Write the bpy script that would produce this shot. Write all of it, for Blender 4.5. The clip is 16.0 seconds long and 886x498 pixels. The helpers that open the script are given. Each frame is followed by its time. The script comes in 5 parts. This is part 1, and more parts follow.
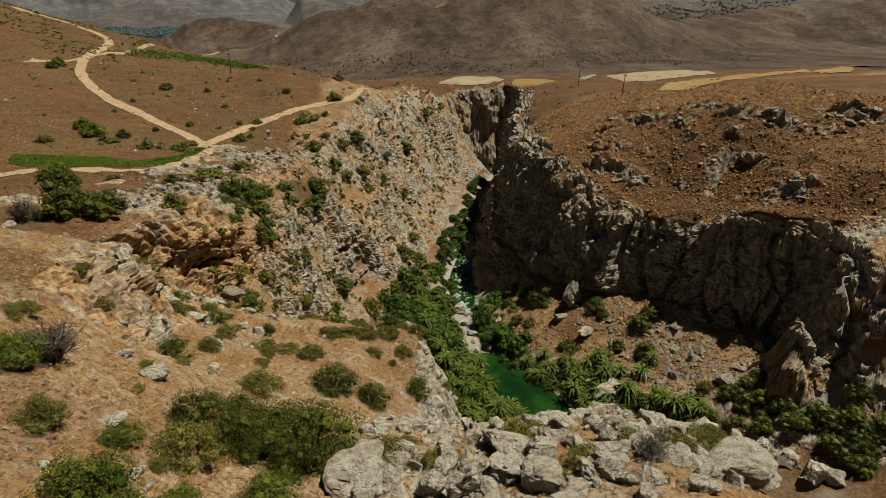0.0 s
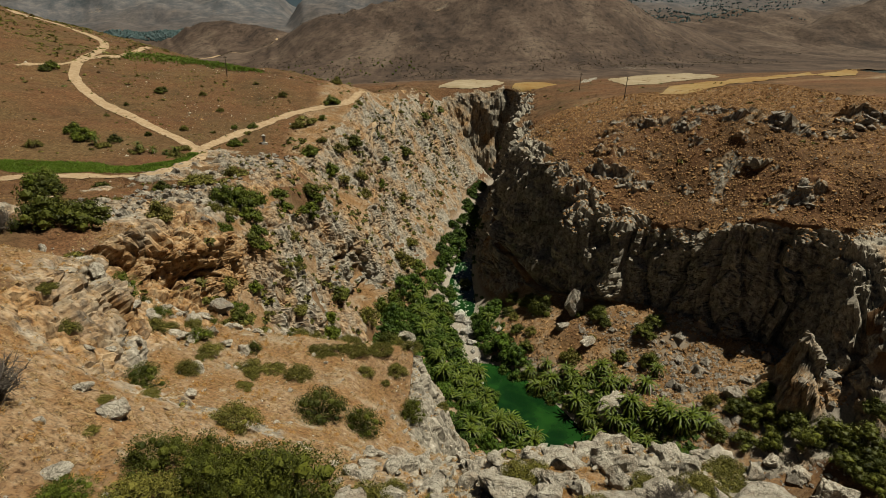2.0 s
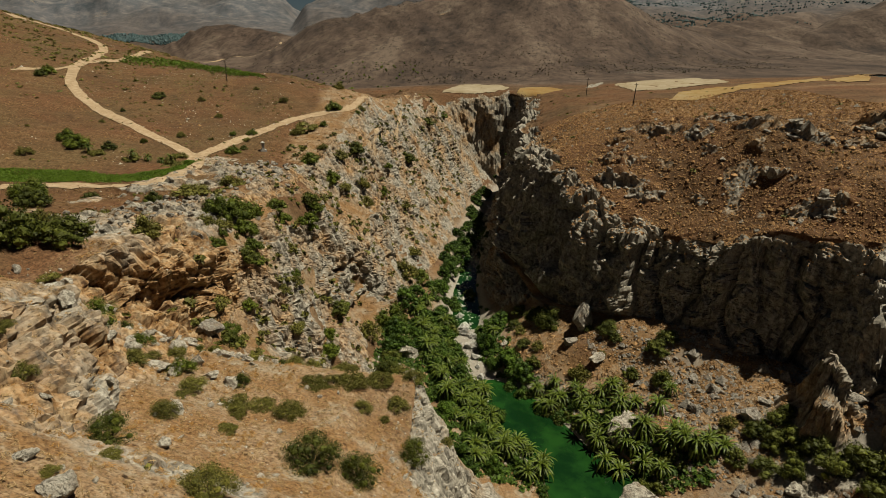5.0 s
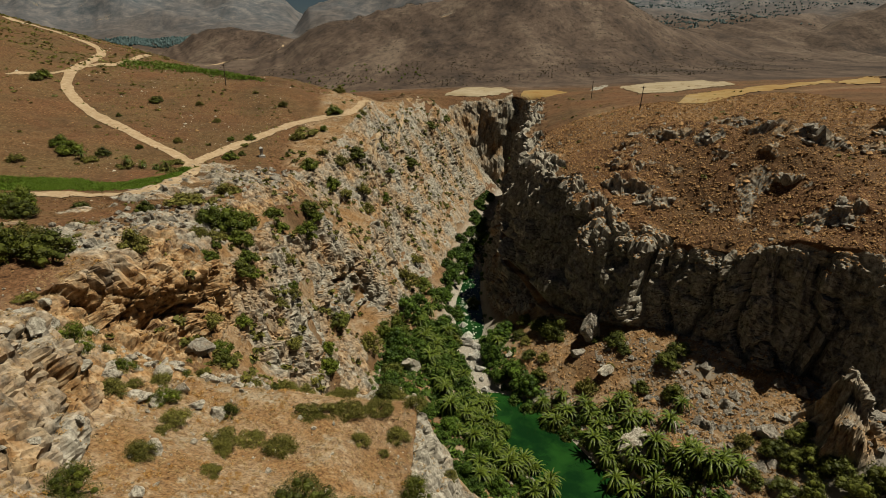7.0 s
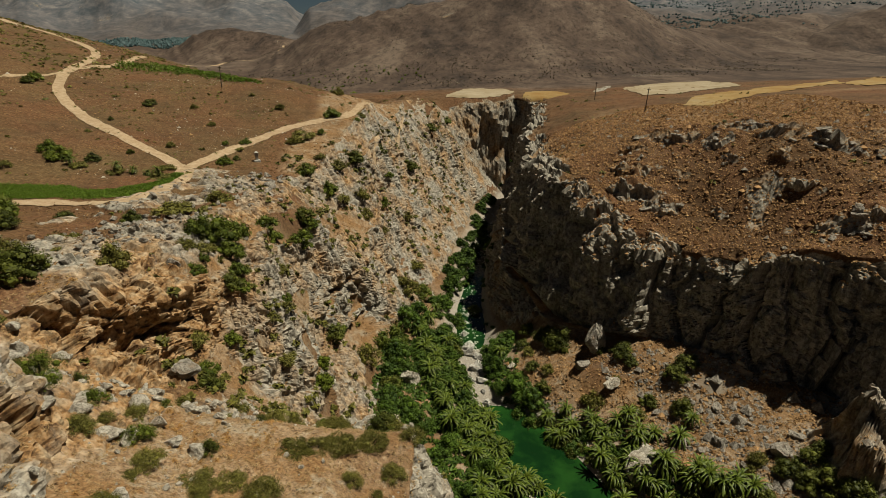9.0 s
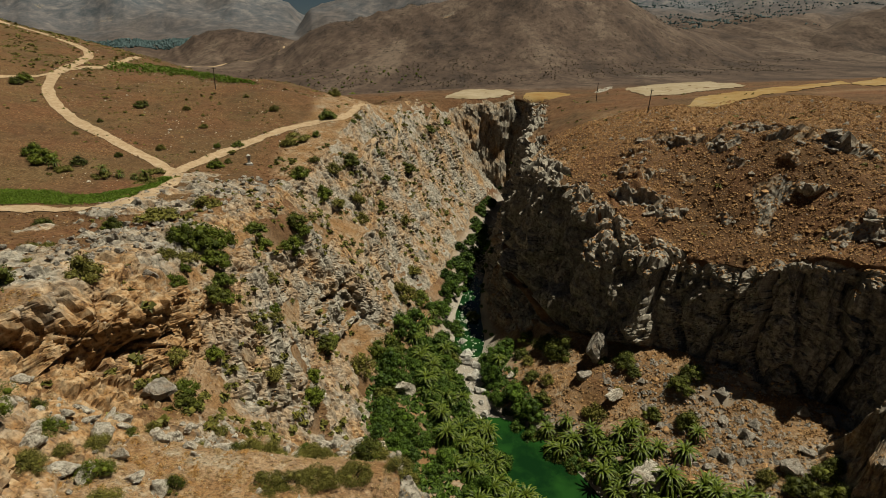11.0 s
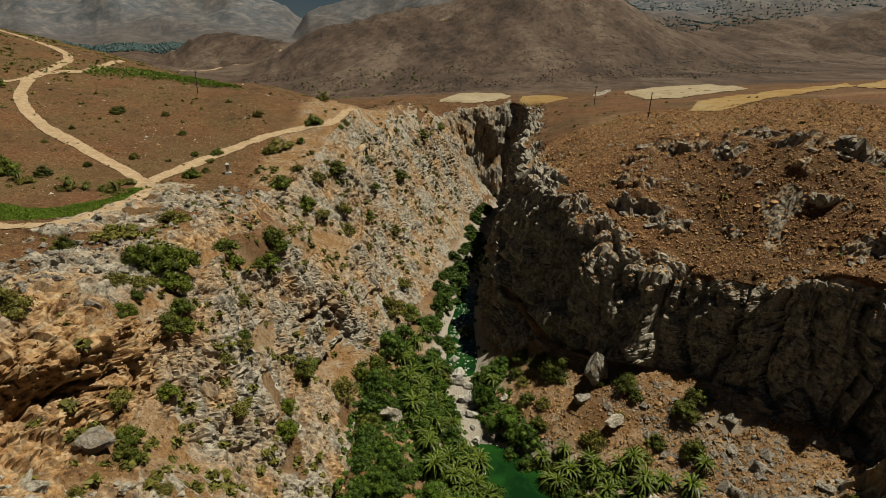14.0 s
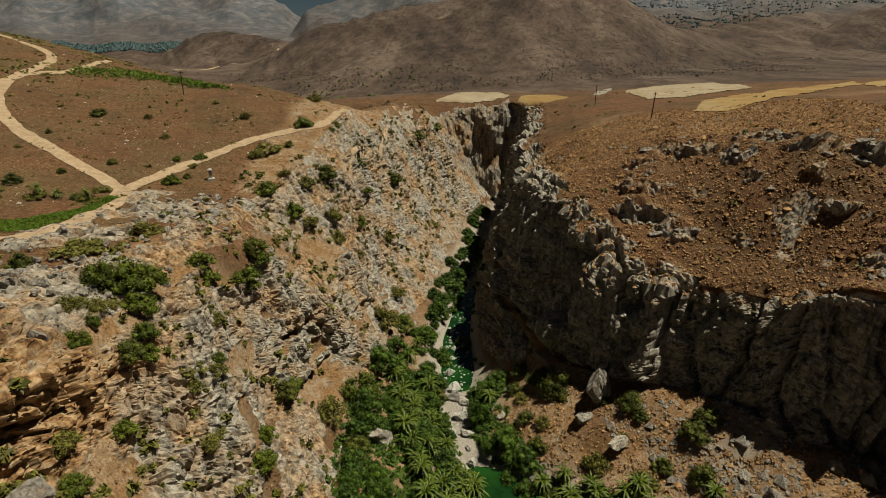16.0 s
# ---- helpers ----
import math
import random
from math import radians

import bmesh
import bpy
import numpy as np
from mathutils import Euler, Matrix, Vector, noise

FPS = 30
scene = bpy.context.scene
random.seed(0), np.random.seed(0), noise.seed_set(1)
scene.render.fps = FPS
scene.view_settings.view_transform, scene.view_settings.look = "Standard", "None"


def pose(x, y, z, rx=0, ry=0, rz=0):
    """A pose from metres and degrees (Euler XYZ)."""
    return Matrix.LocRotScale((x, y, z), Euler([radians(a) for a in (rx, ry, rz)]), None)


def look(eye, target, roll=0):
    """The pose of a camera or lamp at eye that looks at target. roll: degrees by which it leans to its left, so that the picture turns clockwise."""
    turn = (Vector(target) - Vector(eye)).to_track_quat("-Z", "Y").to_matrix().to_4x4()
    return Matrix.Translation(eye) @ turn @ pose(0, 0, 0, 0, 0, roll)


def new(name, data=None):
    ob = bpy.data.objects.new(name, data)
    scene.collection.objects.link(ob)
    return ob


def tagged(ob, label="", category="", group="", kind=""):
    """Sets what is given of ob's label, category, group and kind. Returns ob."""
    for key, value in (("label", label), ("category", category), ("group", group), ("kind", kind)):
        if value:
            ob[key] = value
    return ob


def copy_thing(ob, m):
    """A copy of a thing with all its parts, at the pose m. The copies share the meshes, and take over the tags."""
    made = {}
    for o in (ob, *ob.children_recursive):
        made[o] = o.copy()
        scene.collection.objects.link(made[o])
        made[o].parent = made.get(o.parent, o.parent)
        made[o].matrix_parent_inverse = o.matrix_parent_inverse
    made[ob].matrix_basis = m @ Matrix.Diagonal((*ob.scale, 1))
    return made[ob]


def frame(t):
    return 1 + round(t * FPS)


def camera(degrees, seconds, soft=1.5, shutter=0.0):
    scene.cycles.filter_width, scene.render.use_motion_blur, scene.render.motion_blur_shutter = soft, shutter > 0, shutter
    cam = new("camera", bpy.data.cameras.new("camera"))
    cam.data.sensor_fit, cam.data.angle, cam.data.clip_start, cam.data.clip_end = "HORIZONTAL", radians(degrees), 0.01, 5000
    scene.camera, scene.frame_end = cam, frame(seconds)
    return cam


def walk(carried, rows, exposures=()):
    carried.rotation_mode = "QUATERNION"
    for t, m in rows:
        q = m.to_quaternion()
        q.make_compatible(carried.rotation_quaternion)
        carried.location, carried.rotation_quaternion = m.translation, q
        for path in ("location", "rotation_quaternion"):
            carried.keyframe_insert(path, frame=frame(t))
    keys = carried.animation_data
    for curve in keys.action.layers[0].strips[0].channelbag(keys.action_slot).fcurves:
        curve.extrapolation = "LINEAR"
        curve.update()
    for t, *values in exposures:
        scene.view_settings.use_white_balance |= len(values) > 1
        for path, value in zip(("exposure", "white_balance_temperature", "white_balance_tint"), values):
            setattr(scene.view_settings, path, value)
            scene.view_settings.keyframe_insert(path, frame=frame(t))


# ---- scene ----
cam = camera(76.9, 16.0, soft=0.55)
PATH = [
    (0, (0.321, 0.196, 59.959), (0.32, 2.056, 59.224), 0.3),
    (0.5, (0.487, 1.262, 59.957), (0.485, 3.123, 59.224), 0.3),
    (1, (0.671, 2.288, 59.904), (0.669, 4.15, 59.173), 0.3),
    (1.5, (0.758, 3.278, 59.769), (0.755, 5.141, 59.041), 0.3),
    (2, (0.828, 4.17, 59.719), (0.825, 6.034, 58.994), 0.3),
    (2.5, (0.851, 5.026, 59.638), (0.848, 6.891, 58.916), 0.3),
    (3, (0.898, 5.864, 59.702), (0.892, 7.73, 58.982), 0.3),
    (3.5, (0.831, 6.843, 59.721), (0.824, 8.711, 59.005), 0.3),
    (4, (0.794, 7.8, 59.804), (0.784, 9.668, 59.089), 0.3),
    (6.5, (0.401, 13.547, 59.897), (0.38, 15.418, 59.188), 0.3),
    (7, (0.484, 14.723, 59.951), (0.46, 16.594, 59.244), 0.2),
    (7.5, (0.576, 15.947, 59.963), (0.55, 17.818, 59.257), 0.2),
    (8, (0.578, 17.193, 59.98), (0.551, 19.064, 59.274), 0.2),
    (8.5, (0.614, 18.497, 60.055), (0.587, 20.369, 59.349), 0.1),
    (9, (0.617, 19.805, 60.173), (0.589, 21.676, 59.467), 0.1),
    (11.5, (2.174, 25.738, 59.72), (2.139, 27.61, 59.018), -0.0),
    (12, (2.592, 27.044, 59.555), (2.558, 28.918, 58.856), -0.1),
    (12.5, (3.081, 28.422, 59.616), (3.047, 30.296, 58.918), -0.0),
    (13, (3.392, 29.988, 59.574), (3.359, 31.863, 58.877), -0.0),
    (13.5, (3.621, 31.701, 59.582), (3.591, 33.576, 58.885), -0.1),
    (14, (4.035, 33.509, 59.597), (4.005, 35.384, 58.902), -0.1),
    (14.5, (4.411, 35.337, 59.617), (4.381, 37.212, 58.92), -0.1),
    (15, (4.787, 37.305, 59.613), (4.756, 39.179, 58.915), -0.1),
    (15.5, (5.119, 39.246, 59.598), (5.088, 41.119, 58.899), -0.2),
    (16, (5.541, 41.177, 59.612), (5.51, 43.05, 58.912), -0.3),
]
walk(cam, [(t, look(eye, target, roll)) for t, eye, target, roll in PATH],
     [(0, 0.54, 7050, 3), (16, 0.50, 7050, 3)])


# ---------------------------------------------------------------- light
SUN_EL, SUN_AZ = radians(66), radians(78)      # azimuth measured from +y towards +x
world = bpy.data.worlds.new("sky")
scene.world = world
world.use_nodes = True
wn = world.node_tree
sky = wn.nodes.new("ShaderNodeTexSky")
sky.sky_type = 'NISHITA'
sky.sun_disc = False
sky.sun_elevation = SUN_EL
sky.sun_rotation = SUN_AZ
sky.altitude = 1500
sky.air_density, sky.dust_density, sky.ozone_density = 0.8, 0.1, 2.5
wn.links.new(sky.outputs[0], wn.nodes["Background"].inputs[0])
wn.nodes["Background"].inputs[1].default_value = 0.009
sun_dir = Vector((math.sin(SUN_AZ) * math.cos(SUN_EL), math.cos(SUN_AZ) * math.cos(SUN_EL), math.sin(SUN_EL)))
sun = new("sun", bpy.data.lights.new("sun", 'SUN'))
sun.data.energy, sun.data.angle, sun.data.color = 5.0, radians(0.55), (1.0, 0.93, 0.82)
sun.matrix_world = look(sun_dir * 900, (0, 0, 0))

# ---------------------------------------------------------------- materials
def nodes_of(name, rough=0.9):
    m = bpy.data.materials.new(name)
    m.use_nodes = True
    nt = m.node_tree
    b = nt.nodes["Principled BSDF"]
    b.inputs["Roughness"].default_value = rough
    b.inputs["Specular IOR Level"].default_value = 0.15
    return m, nt, b


def noise_node(nt, scale, detail=4.0, rough=0.6, vec=None):
    n = nt.nodes.new("ShaderNodeTexNoise")
    n.inputs["Scale"].default_value, n.inputs["Detail"].default_value, n.inputs["Roughness"].default_value = scale, detail, rough
    if vec is not None:
        nt.links.new(vec, n.inputs["Vector"])
    return n.outputs["Fac"]


ALBEDO = 0.43      # dry country reflects little


def ramp(nt, fac, *stops):
    r = nt.nodes.new("ShaderNodeValToRGB")
    el = r.color_ramp.elements
    while len(el) < len(stops):
        el.new(0.5)
    for e, (p, c) in zip(el, stops):
        e.position, e.color = p, (c, c, c, 1) if isinstance(c, (int, float)) else (*(ALBEDO * v for v in c), 1)
    nt.links.new(fac, r.inputs[0])
    return r.outputs[0]


def mix(nt, fac, a, b, mode='MIX'):
    n = nt.nodes.new("ShaderNodeMix")
    n.data_type, n.blend_type = 'RGBA', mode
    for sock, v in ((n.inputs[0], fac), (n.inputs[6], a), (n.inputs[7], b)):
        if isinstance(v, (int, float)):
            sock.default_value = v
        elif isinstance(v, tuple):
            sock.default_value = (*v, 1)
        else:
            nt.links.new(v, sock)
    return n.outputs[2]


def calc(nt, op, a, b=0.0, c=None):
    n = nt.nodes.new("ShaderNodeMath")
    n.operation = op
    n.use_clamp = op in ('ADD', 'MULTIPLY_ADD')
    for sock, v in zip(n.inputs, (a, b, c)):
        if v is None:
            continue
        if isinstance(v, (int, float)):
            sock.default_value = v
        else:
            nt.links.new(v, sock)
    return n.outputs[0]


def world_pos(nt, sx=1.0, sy=1.0, sz=1.0):
    g = nt.nodes.new("ShaderNodeNewGeometry")
    mp = nt.nodes.new("ShaderNodeMapping")
    mp.inputs["Scale"].default_value = (sx, sy, sz)
    nt.links.new(g.outputs["Position"], mp.inputs["Vector"])
    return mp.outputs[0]


def bump(nt, b, height, strength=0.5, dist=0.3):
    n = nt.nodes.new("ShaderNodeBump")
    n.inputs["Strength"].default_value, n.inputs["Distance"].default_value = strength, dist
    nt.links.new(height, n.inputs["Height"])
    nt.links.new(n.outputs[0], b.inputs["Normal"])


def attr(nt, name):
    a = nt.nodes.new("ShaderNodeAttribute")
    a.attribute_name = name
    return a


def rock_colour(nt):
    """Weathered limestone: pale grey with tan and rust patches, dark cracks and vertical stains."""
    p, pv = world_pos(nt), world_pos(nt, 1, 1, 0.16)
    grey = ramp(nt, noise_node(nt, 0.9, 8, 0.7, p), (0.32, (0.13, 0.115, 0.095)), (0.42, (0.41, 0.37, 0.305)), (0.54, (0.62, 0.565, 0.475)), (0.68, (0.86, 0.81, 0.71)))
    tan = ramp(nt, noise_node(nt, 0.7, 8, 0.65, p), (0.34, (0.14, 0.07, 0.035)), (0.46, (0.56, 0.32, 0.145)), (0.64, (0.82, 0.60, 0.37)))
    c = mix(nt, ramp(nt, calc(nt, 'ADD', noise_node(nt, 0.09, 6, 0.65, p), calc(nt, 'MULTIPLY', attr(nt, "rust").outputs["Fac"], 0.42)), (0.46, 0.0), (0.66, 1.0)), grey, tan)
    streak = ramp(nt, noise_node(nt, 0.8, 6, 0.7, pv), (0.36, 0.42), (0.52, 1.0))
    c = mix(nt, 1.0, c, streak, 'MULTIPLY')
    pits = ramp(nt, noise_node(nt, 3.2, 4, 0.7, p), (0.34, 0.42), (0.48, 1.0))
    c = mix(nt, 0.8, c, pits, 'MULTIPLY')
    v = nt.nodes.new("ShaderNodeTexVoronoi")
    v.feature = 'DISTANCE_TO_EDGE'
    v.inputs["Scale"].default_value = 0.8
    warp = nt.nodes.new("ShaderNodeVectorMath")
    warp.operation = 'ADD'
    wn_ = nt.nodes.new("ShaderNodeTexNoise")
    wn_.inputs["Scale"].default_value = 0.5
    nt.links.new(p, wn_.inputs["Vector"])
    nt.links.new(p, warp.inputs[0])
    nt.links.new(wn_.outputs["Color"], warp.inputs[1])
    nt.links.new(warp.outputs[0], v.inputs["Vector"])
    crack = ramp(nt, v.outputs["Distance"], (0.0, 0.45), (0.10, 1.0))
    c = mix(nt, 0.3, c, crack, 'MULTIPLY')
    h = calc(nt, 'ADD', noise_node(nt, 1.3, 10, 0.72, p), calc(nt, 'MULTIPLY', crack, 0.25))
    return c, h


# ground: soil, dry grass, scree and rock by the terrain's own zones
M_GROUND, _nt, _b = nodes_of("hillside_ground", 0.95)
_p = world_pos(_nt)
_z = attr(_nt, "zone")
_s = _nt.nodes.new("ShaderNodeSeparateColor")
_nt.links.new(_z.outputs["Color"], _s.inputs[0])
fine = noise_node(_nt, 1.6, 8, 0.75, _p)
broad = noise_node(_nt, 0.05, 5, 0.6, _p)
soil = ramp(_nt, fine, (0.34, (0.07, 0.034, 0.018)), (0.47, (0.21, 0.097, 0.045)), (0.58, (0.305, 0.155, 0.075)), (0.70, (0.50, 0.36, 0.24)))
soil = mix(_nt, ramp(_nt, broad, (0.4, 0.0), (0.65, 1.0)), soil, ramp(_nt, noise_node(_nt, 0.5, 8, 0.75, _p), (0.34, (0.075, 0.042, 0.022)), (0.5, (0.16, 0.09, 0.045)), (0.66, (0.25, 0.16, 0.085))))
olive = ramp(_nt, fine, (0.34, (0.08, 0.055, 0.022)), (0.5, (0.21, 0.145, 0.062)), (0.68, (0.42, 0.31, 0.17)))
soil = mix(_nt, calc(_nt, 'MULTIPLY', ramp(_nt, noise_node(_nt, 0.03, 10, 0.72, _p), (0.40, 0.0), (0.60, 0.9)), attr(_nt, "grassy").outputs["Fac"]), soil, olive)
straw = ramp(_nt, fine, (0.32, (0.14, 0.072, 0.034)), (0.44, (0.38, 0.24, 0.135)), (0.57, (0.54, 0.38, 0.235)), (0.70, (0.78, 0.64, 0.47)))
rusty = ramp(_nt, noise_node(_nt, 2.4, 8, 0.75, _p), (0.34, (0.14, 0.062, 0.022)), (0.5, (0.38, 0.205, 0.085)), (0.68, (0.58, 0.39, 0.20)))
chalk = ramp(_nt, noise_node(_nt, 1.9, 8, 0.75, _p), (0.34, (0.27, 0.20, 0.13)), (0.5, (0.52, 0.43, 0.31)), (0.68, (0.74, 0.66, 0.53)))
straw = mix(_nt, ramp(_nt, noise_node(_nt, 0.16, 8, 0.7, _p), (0.46, 0.0), (0.56, 0.9)), straw, rusty)
straw = mix(_nt, ramp(_nt, noise_node(_nt, 0.27, 9, 0.72, world_pos(_nt, 1, 1, 1.3)), (0.53, 0.0), (0.62, 0.9)), straw, chalk)
gravel = ramp(_nt, noise_node(_nt, 2.2, 8, 0.8, _p), (0.3, (0.28, 0.24, 0.20)), (0.55, (0.52, 0.47, 0.40)), (0.75, (0.78, 0.73, 0.65)))
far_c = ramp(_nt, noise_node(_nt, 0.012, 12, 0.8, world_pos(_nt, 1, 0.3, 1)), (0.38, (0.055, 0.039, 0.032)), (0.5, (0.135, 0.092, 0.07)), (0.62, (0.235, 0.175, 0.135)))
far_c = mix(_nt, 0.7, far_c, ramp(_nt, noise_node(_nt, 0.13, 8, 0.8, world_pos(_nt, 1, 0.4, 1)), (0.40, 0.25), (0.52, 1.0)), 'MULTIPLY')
col = mix(_nt, _s.outputs[0], soil, straw)
col = mix(_nt, 1.0, col, ramp(_nt, noise_node(_nt, 4.5, 4, 0.7, _p), (0.36, 0.42), (0.52, 1.0)), 'MULTIPLY')
col = mix(_nt, _s.outputs[1], col, gravel)
# bluish distance haze painted into the far mountains' grey, by the zone's alpha
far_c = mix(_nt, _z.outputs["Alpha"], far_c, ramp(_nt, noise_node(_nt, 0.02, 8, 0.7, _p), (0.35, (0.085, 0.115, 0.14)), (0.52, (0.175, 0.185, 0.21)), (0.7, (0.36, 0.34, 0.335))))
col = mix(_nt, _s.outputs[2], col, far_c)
rc, rh = rock_colour(_nt)
rk = attr(_nt, "rock").outputs["Fac"]
rk2 = ramp(_nt, calc(_nt, 'ADD', rk, calc(_nt, 'MULTIPLY_ADD', noise_node(_nt, 0.6, 8, 0.7, _p), 0.9, -0.45)), (0.42, 0.0), (0.56, 1.0))
col = mix(_nt, rk2, col, rc)
_nt.links.new(col, _b.inputs["Base Color"])
bump(_nt, _b, calc(_nt, 'ADD', fine, rh), 1.0, 1.0)

# ---------------------------------------------------------------- noise
def _hash(ix, iy, iz):
    h = (ix * 374761393 + iy * 668265263 + iz * 2147483647 + 1013904223) & 0xFFFFFFFF
    h = ((h ^ (h >> 13)) * 1274126177) & 0xFFFFFFFF
    h = (h ^ (h >> 16)) & 0xFFFFFF
    return h / float(0xFFFFFF) * 2 - 1


def vnoise(x, y, z):
    """Smooth value noise, -1 to 1."""
    x, y, z = (np.asarray(a, dtype=np.float64) for a in (x, y, z))
    x, y, z = np.broadcast_arrays(x, y, z)
    ix, iy, iz = (np.floor(a).astype(np.int64) for a in (x, y, z))
    fx, fy, fz = x - ix, y - iy, z - iz
    fx, fy, fz = (f * f * f * (f * (f * 6 - 15) + 10) for f in (fx, fy, fz))
    out = 0
    for dx, wx in ((0, 1 - fx), (1, fx)):
        for dy, wy in ((0, 1 - fy), (1, fy)):
            for dz, wz in ((0, 1 - fz), (1, fz)):
                out = out + wx * wy * wz * _hash(ix + dx, iy + dy, iz + dz)
    return out


def fbm(x, y, z, octaves=4, gain=0.5):
    out, amp, tot = 0, 1.0, 0.0
    for k in range(octaves):
        f = 2.03 ** k
        out = out + amp * vnoise(x * f + 17.3 * k, y * f - 9.1 * k, z * f + 4.7 * k)
        tot += amp
        amp *= gain
    return out / tot


def ridged(x, y, z, octaves=4, gain=0.55):
    out, amp, tot = 0, 1.0, 0.0
    for k in range(octaves):
        f = 2.07 ** k
        out = out + amp * (1 - 2 * np.abs(vnoise(x * f + 31.7 * k, y * f + 5.3 * k, z * f - 8.9 * k)))
        tot += amp
        amp *= gain
    return out / tot


def cells(x, y, z, seed=0.0):
    """Cell noise: the random value of the nearest cell, and the distance to its border."""
    ix, iy, iz = (np.floor(a).astype(np.int64) for a in (x, y, z))
    best, second, val = np.full(x.shape, 9.0), np.full(x.shape, 9.0), np.zeros(x.shape)
    for dx in (-1, 0, 1):
        for dy in (-1, 0, 1):
            for dz in (-1, 0, 1):
                cx, cy, cz = ix + dx, iy + dy, iz + dz
                px, py, pz = (c + 0.5 + 0.46 * _hash(cx + k, cy - 2 * k, cz + 3 * k) for c, k in ((cx, 11), (cy, 37), (cz, 71)))
                d = (px - x) ** 2 + (py - y) ** 2 + (pz - z) ** 2
                near = d < best
                second = np.where(near, best, np.minimum(second, d))
                val = np.where(near, _hash(cx + 5, cy + 9, cz + 13), val)
                best = np.where(near, d, best)
    return val, np.sqrt(second) - np.sqrt(best)


def step(a, b, v):
    t = np.clip((v - a) / (b - a), 0, 1)
    return t * t * (3 - 2 * t)


# ---------------------------------------------------------------- the gorge in cross-sections
# Each section runs from the western hill across the gorge to the eastern plateau: (x, z) of hill, upper slope, back and front of the
# bench, western rim, three stages of the western cliff and its foot, both banks, scree, foot and rim of the eastern cliff, bowl, outcrops, plateau, east.
SECTIONS = {}


def section(y, *xz):
    SECTIONS[y] = xz


section(20, (-260, 80), (-120, 62), (-75, 54), (-45, 49), (-30, 46.5), (-22, 43), (-15, 39.5), (-8, 37.5), (0, 37), (7, 37.5), (14, 38.5), (21, 36), (32, 17), (46, -2), (70, -10), (100, -4), (140, 15), (240, 40))
section(34, (-260, 78), (-120, 60), (-75, 50), (-45, 46), (-31, 43.5), (-23, 39), (-16, 35.5), (-9, 33), (-1, 32), (6, 32), (13, 32.5), (20, 30), (32, 10), (46, -9), (70, -15), (100, -6), (140, 14), (240, 40))
section(46, (-260, 74), (-120, 56), (-75, 44), (-47, 43.5), (-33, 41), (-26, 31.5), (-15, 27.5), (-9, 25.5), (-4, 22.5), (6, 21.5), (16, 23.5), (27, 21.5), (37, 0), (48, -14), (70, -18), (98, -8), (140, 12), (240, 38))
section(56, (-260, 70), (-120, 52), (-78, 40), (-52, 41), (-35, 38), (-30.5, 30), (-20, 25.3), (-10, 23.8), (-3, 20), (3.5, 9), (11, 5), (21, 4), (33, -14), (48, -19), (70, -19), (96, -9), (140, 10), (240, 37))
section(66, (-260, 66), (-125, 46), (-85, 35), (-62, 37), (-47, 32.5), (-36, 27), (-26, 24), (-12, 22.8), (-3, 21), (2.5, 8), (9, -10), (22, -20), (36, -24), (50, -24), (72, -18), (95, -9), (140, 8), (240, 36))
section(76, (-260, 64), (-130, 42), (-92, 32), (-70, 36), (-45, 33.5), (-42, 27), (-33, 19.5), (-20, 14), (-9, 15), (-1, 7), (7, -14), (26, -25), (44, -27), (56, -25), (72, -18), (90, -11), (140, 6), (240, 36))
section(88, (-260, 62), (-130, 38), (-95, 31), (-74, 34), (-42.5, 31.5), (-37.5, 28), (-35, 19.5), (-30, 13.5), (-18, 0), (8, -20), (34, -27), (48, -26), (62, -19), (76, -14), (88, -9), (93, 6), (140, 16), (240, 37))
section(100, (-260, 60), (-130, 35), (-98, 30), (-76, 32), (-44, 30), (-38, 25.5), (-34, 17), (-28, 3), (-16, -15), (25, -27), (39, -27), (54, -20), (68, -17), (84, -9), (89, 10), (104, 16.5), (150, 26), (240, 40))
section(110, (-260, 60), (-130, 33), (-100, 29), (-76, 30), (-46, 29), (-38, 24), (-31, 13), (-25, 0), (-15, -16), (20.5, -27), (30.5, -27), (48, -19.5), (80, -12), (85.5, 12), (97, 18.5), (118, 23), (155, 32), (240, 42))
section(122, (-260, 60), (-130, 32), (-102, 29), (-76, 29), (-46, 28), (-38, 23.5), (-32, 12), (-26, -1), (-16, -15), (13.5, -27), (23, -27), (42, -21), (80, -11.5), (86.5, 15.5), (102, 21), (122, 28), (160, 36), (240, 45))
section(131, (-260, 60), (-130, 32), (-104, 29), (-78, 28.5), (-46, 27.5), (-38, 23), (-31, 11), (-26, -3), (-16, -15), (11.5, -27), (17.5, -27), (38, -20), (65.5, -10), (72.5, 17.5), (84, 20.5), (100, 29), (140, 37), (240, 46))
section(140, (-260, 60), (-130, 33), (-106, 30), (-80, 28), (-44, 27), (-36, 21.5), (-29.5, 9), (-26, -6), (-15, -14), (7.5, -25.2), (12.5, -25.2), (32, -17), (56, -10), (65.5, 10.5), (77, 18), (94, 30), (130, 38), (240, 47))
section(150, (-260, 60), (-130, 35), (-105, 31), (-75, 28), (-43, 26), (-34, 19.5), (-26, 8), (-22.5, -6), (-13, -15), (4.5, -25.2), (10, -25.2), (26, -18), (43, -13), (50, 10), (70, 17), (90, 32), (130, 40), (240, 48))
section(160, (-260, 62), (-135, 38), (-108, 33), (-72, 27.5), (-42, 25), (-33, 17), (-22, 4), (-17, -6), (-11, -16), (3.5, -25.4), (10, -25.4), (20, -21), (29, -14), (38.5, 14.5), (62, 20), (86, 37), (130, 42), (240, 49))
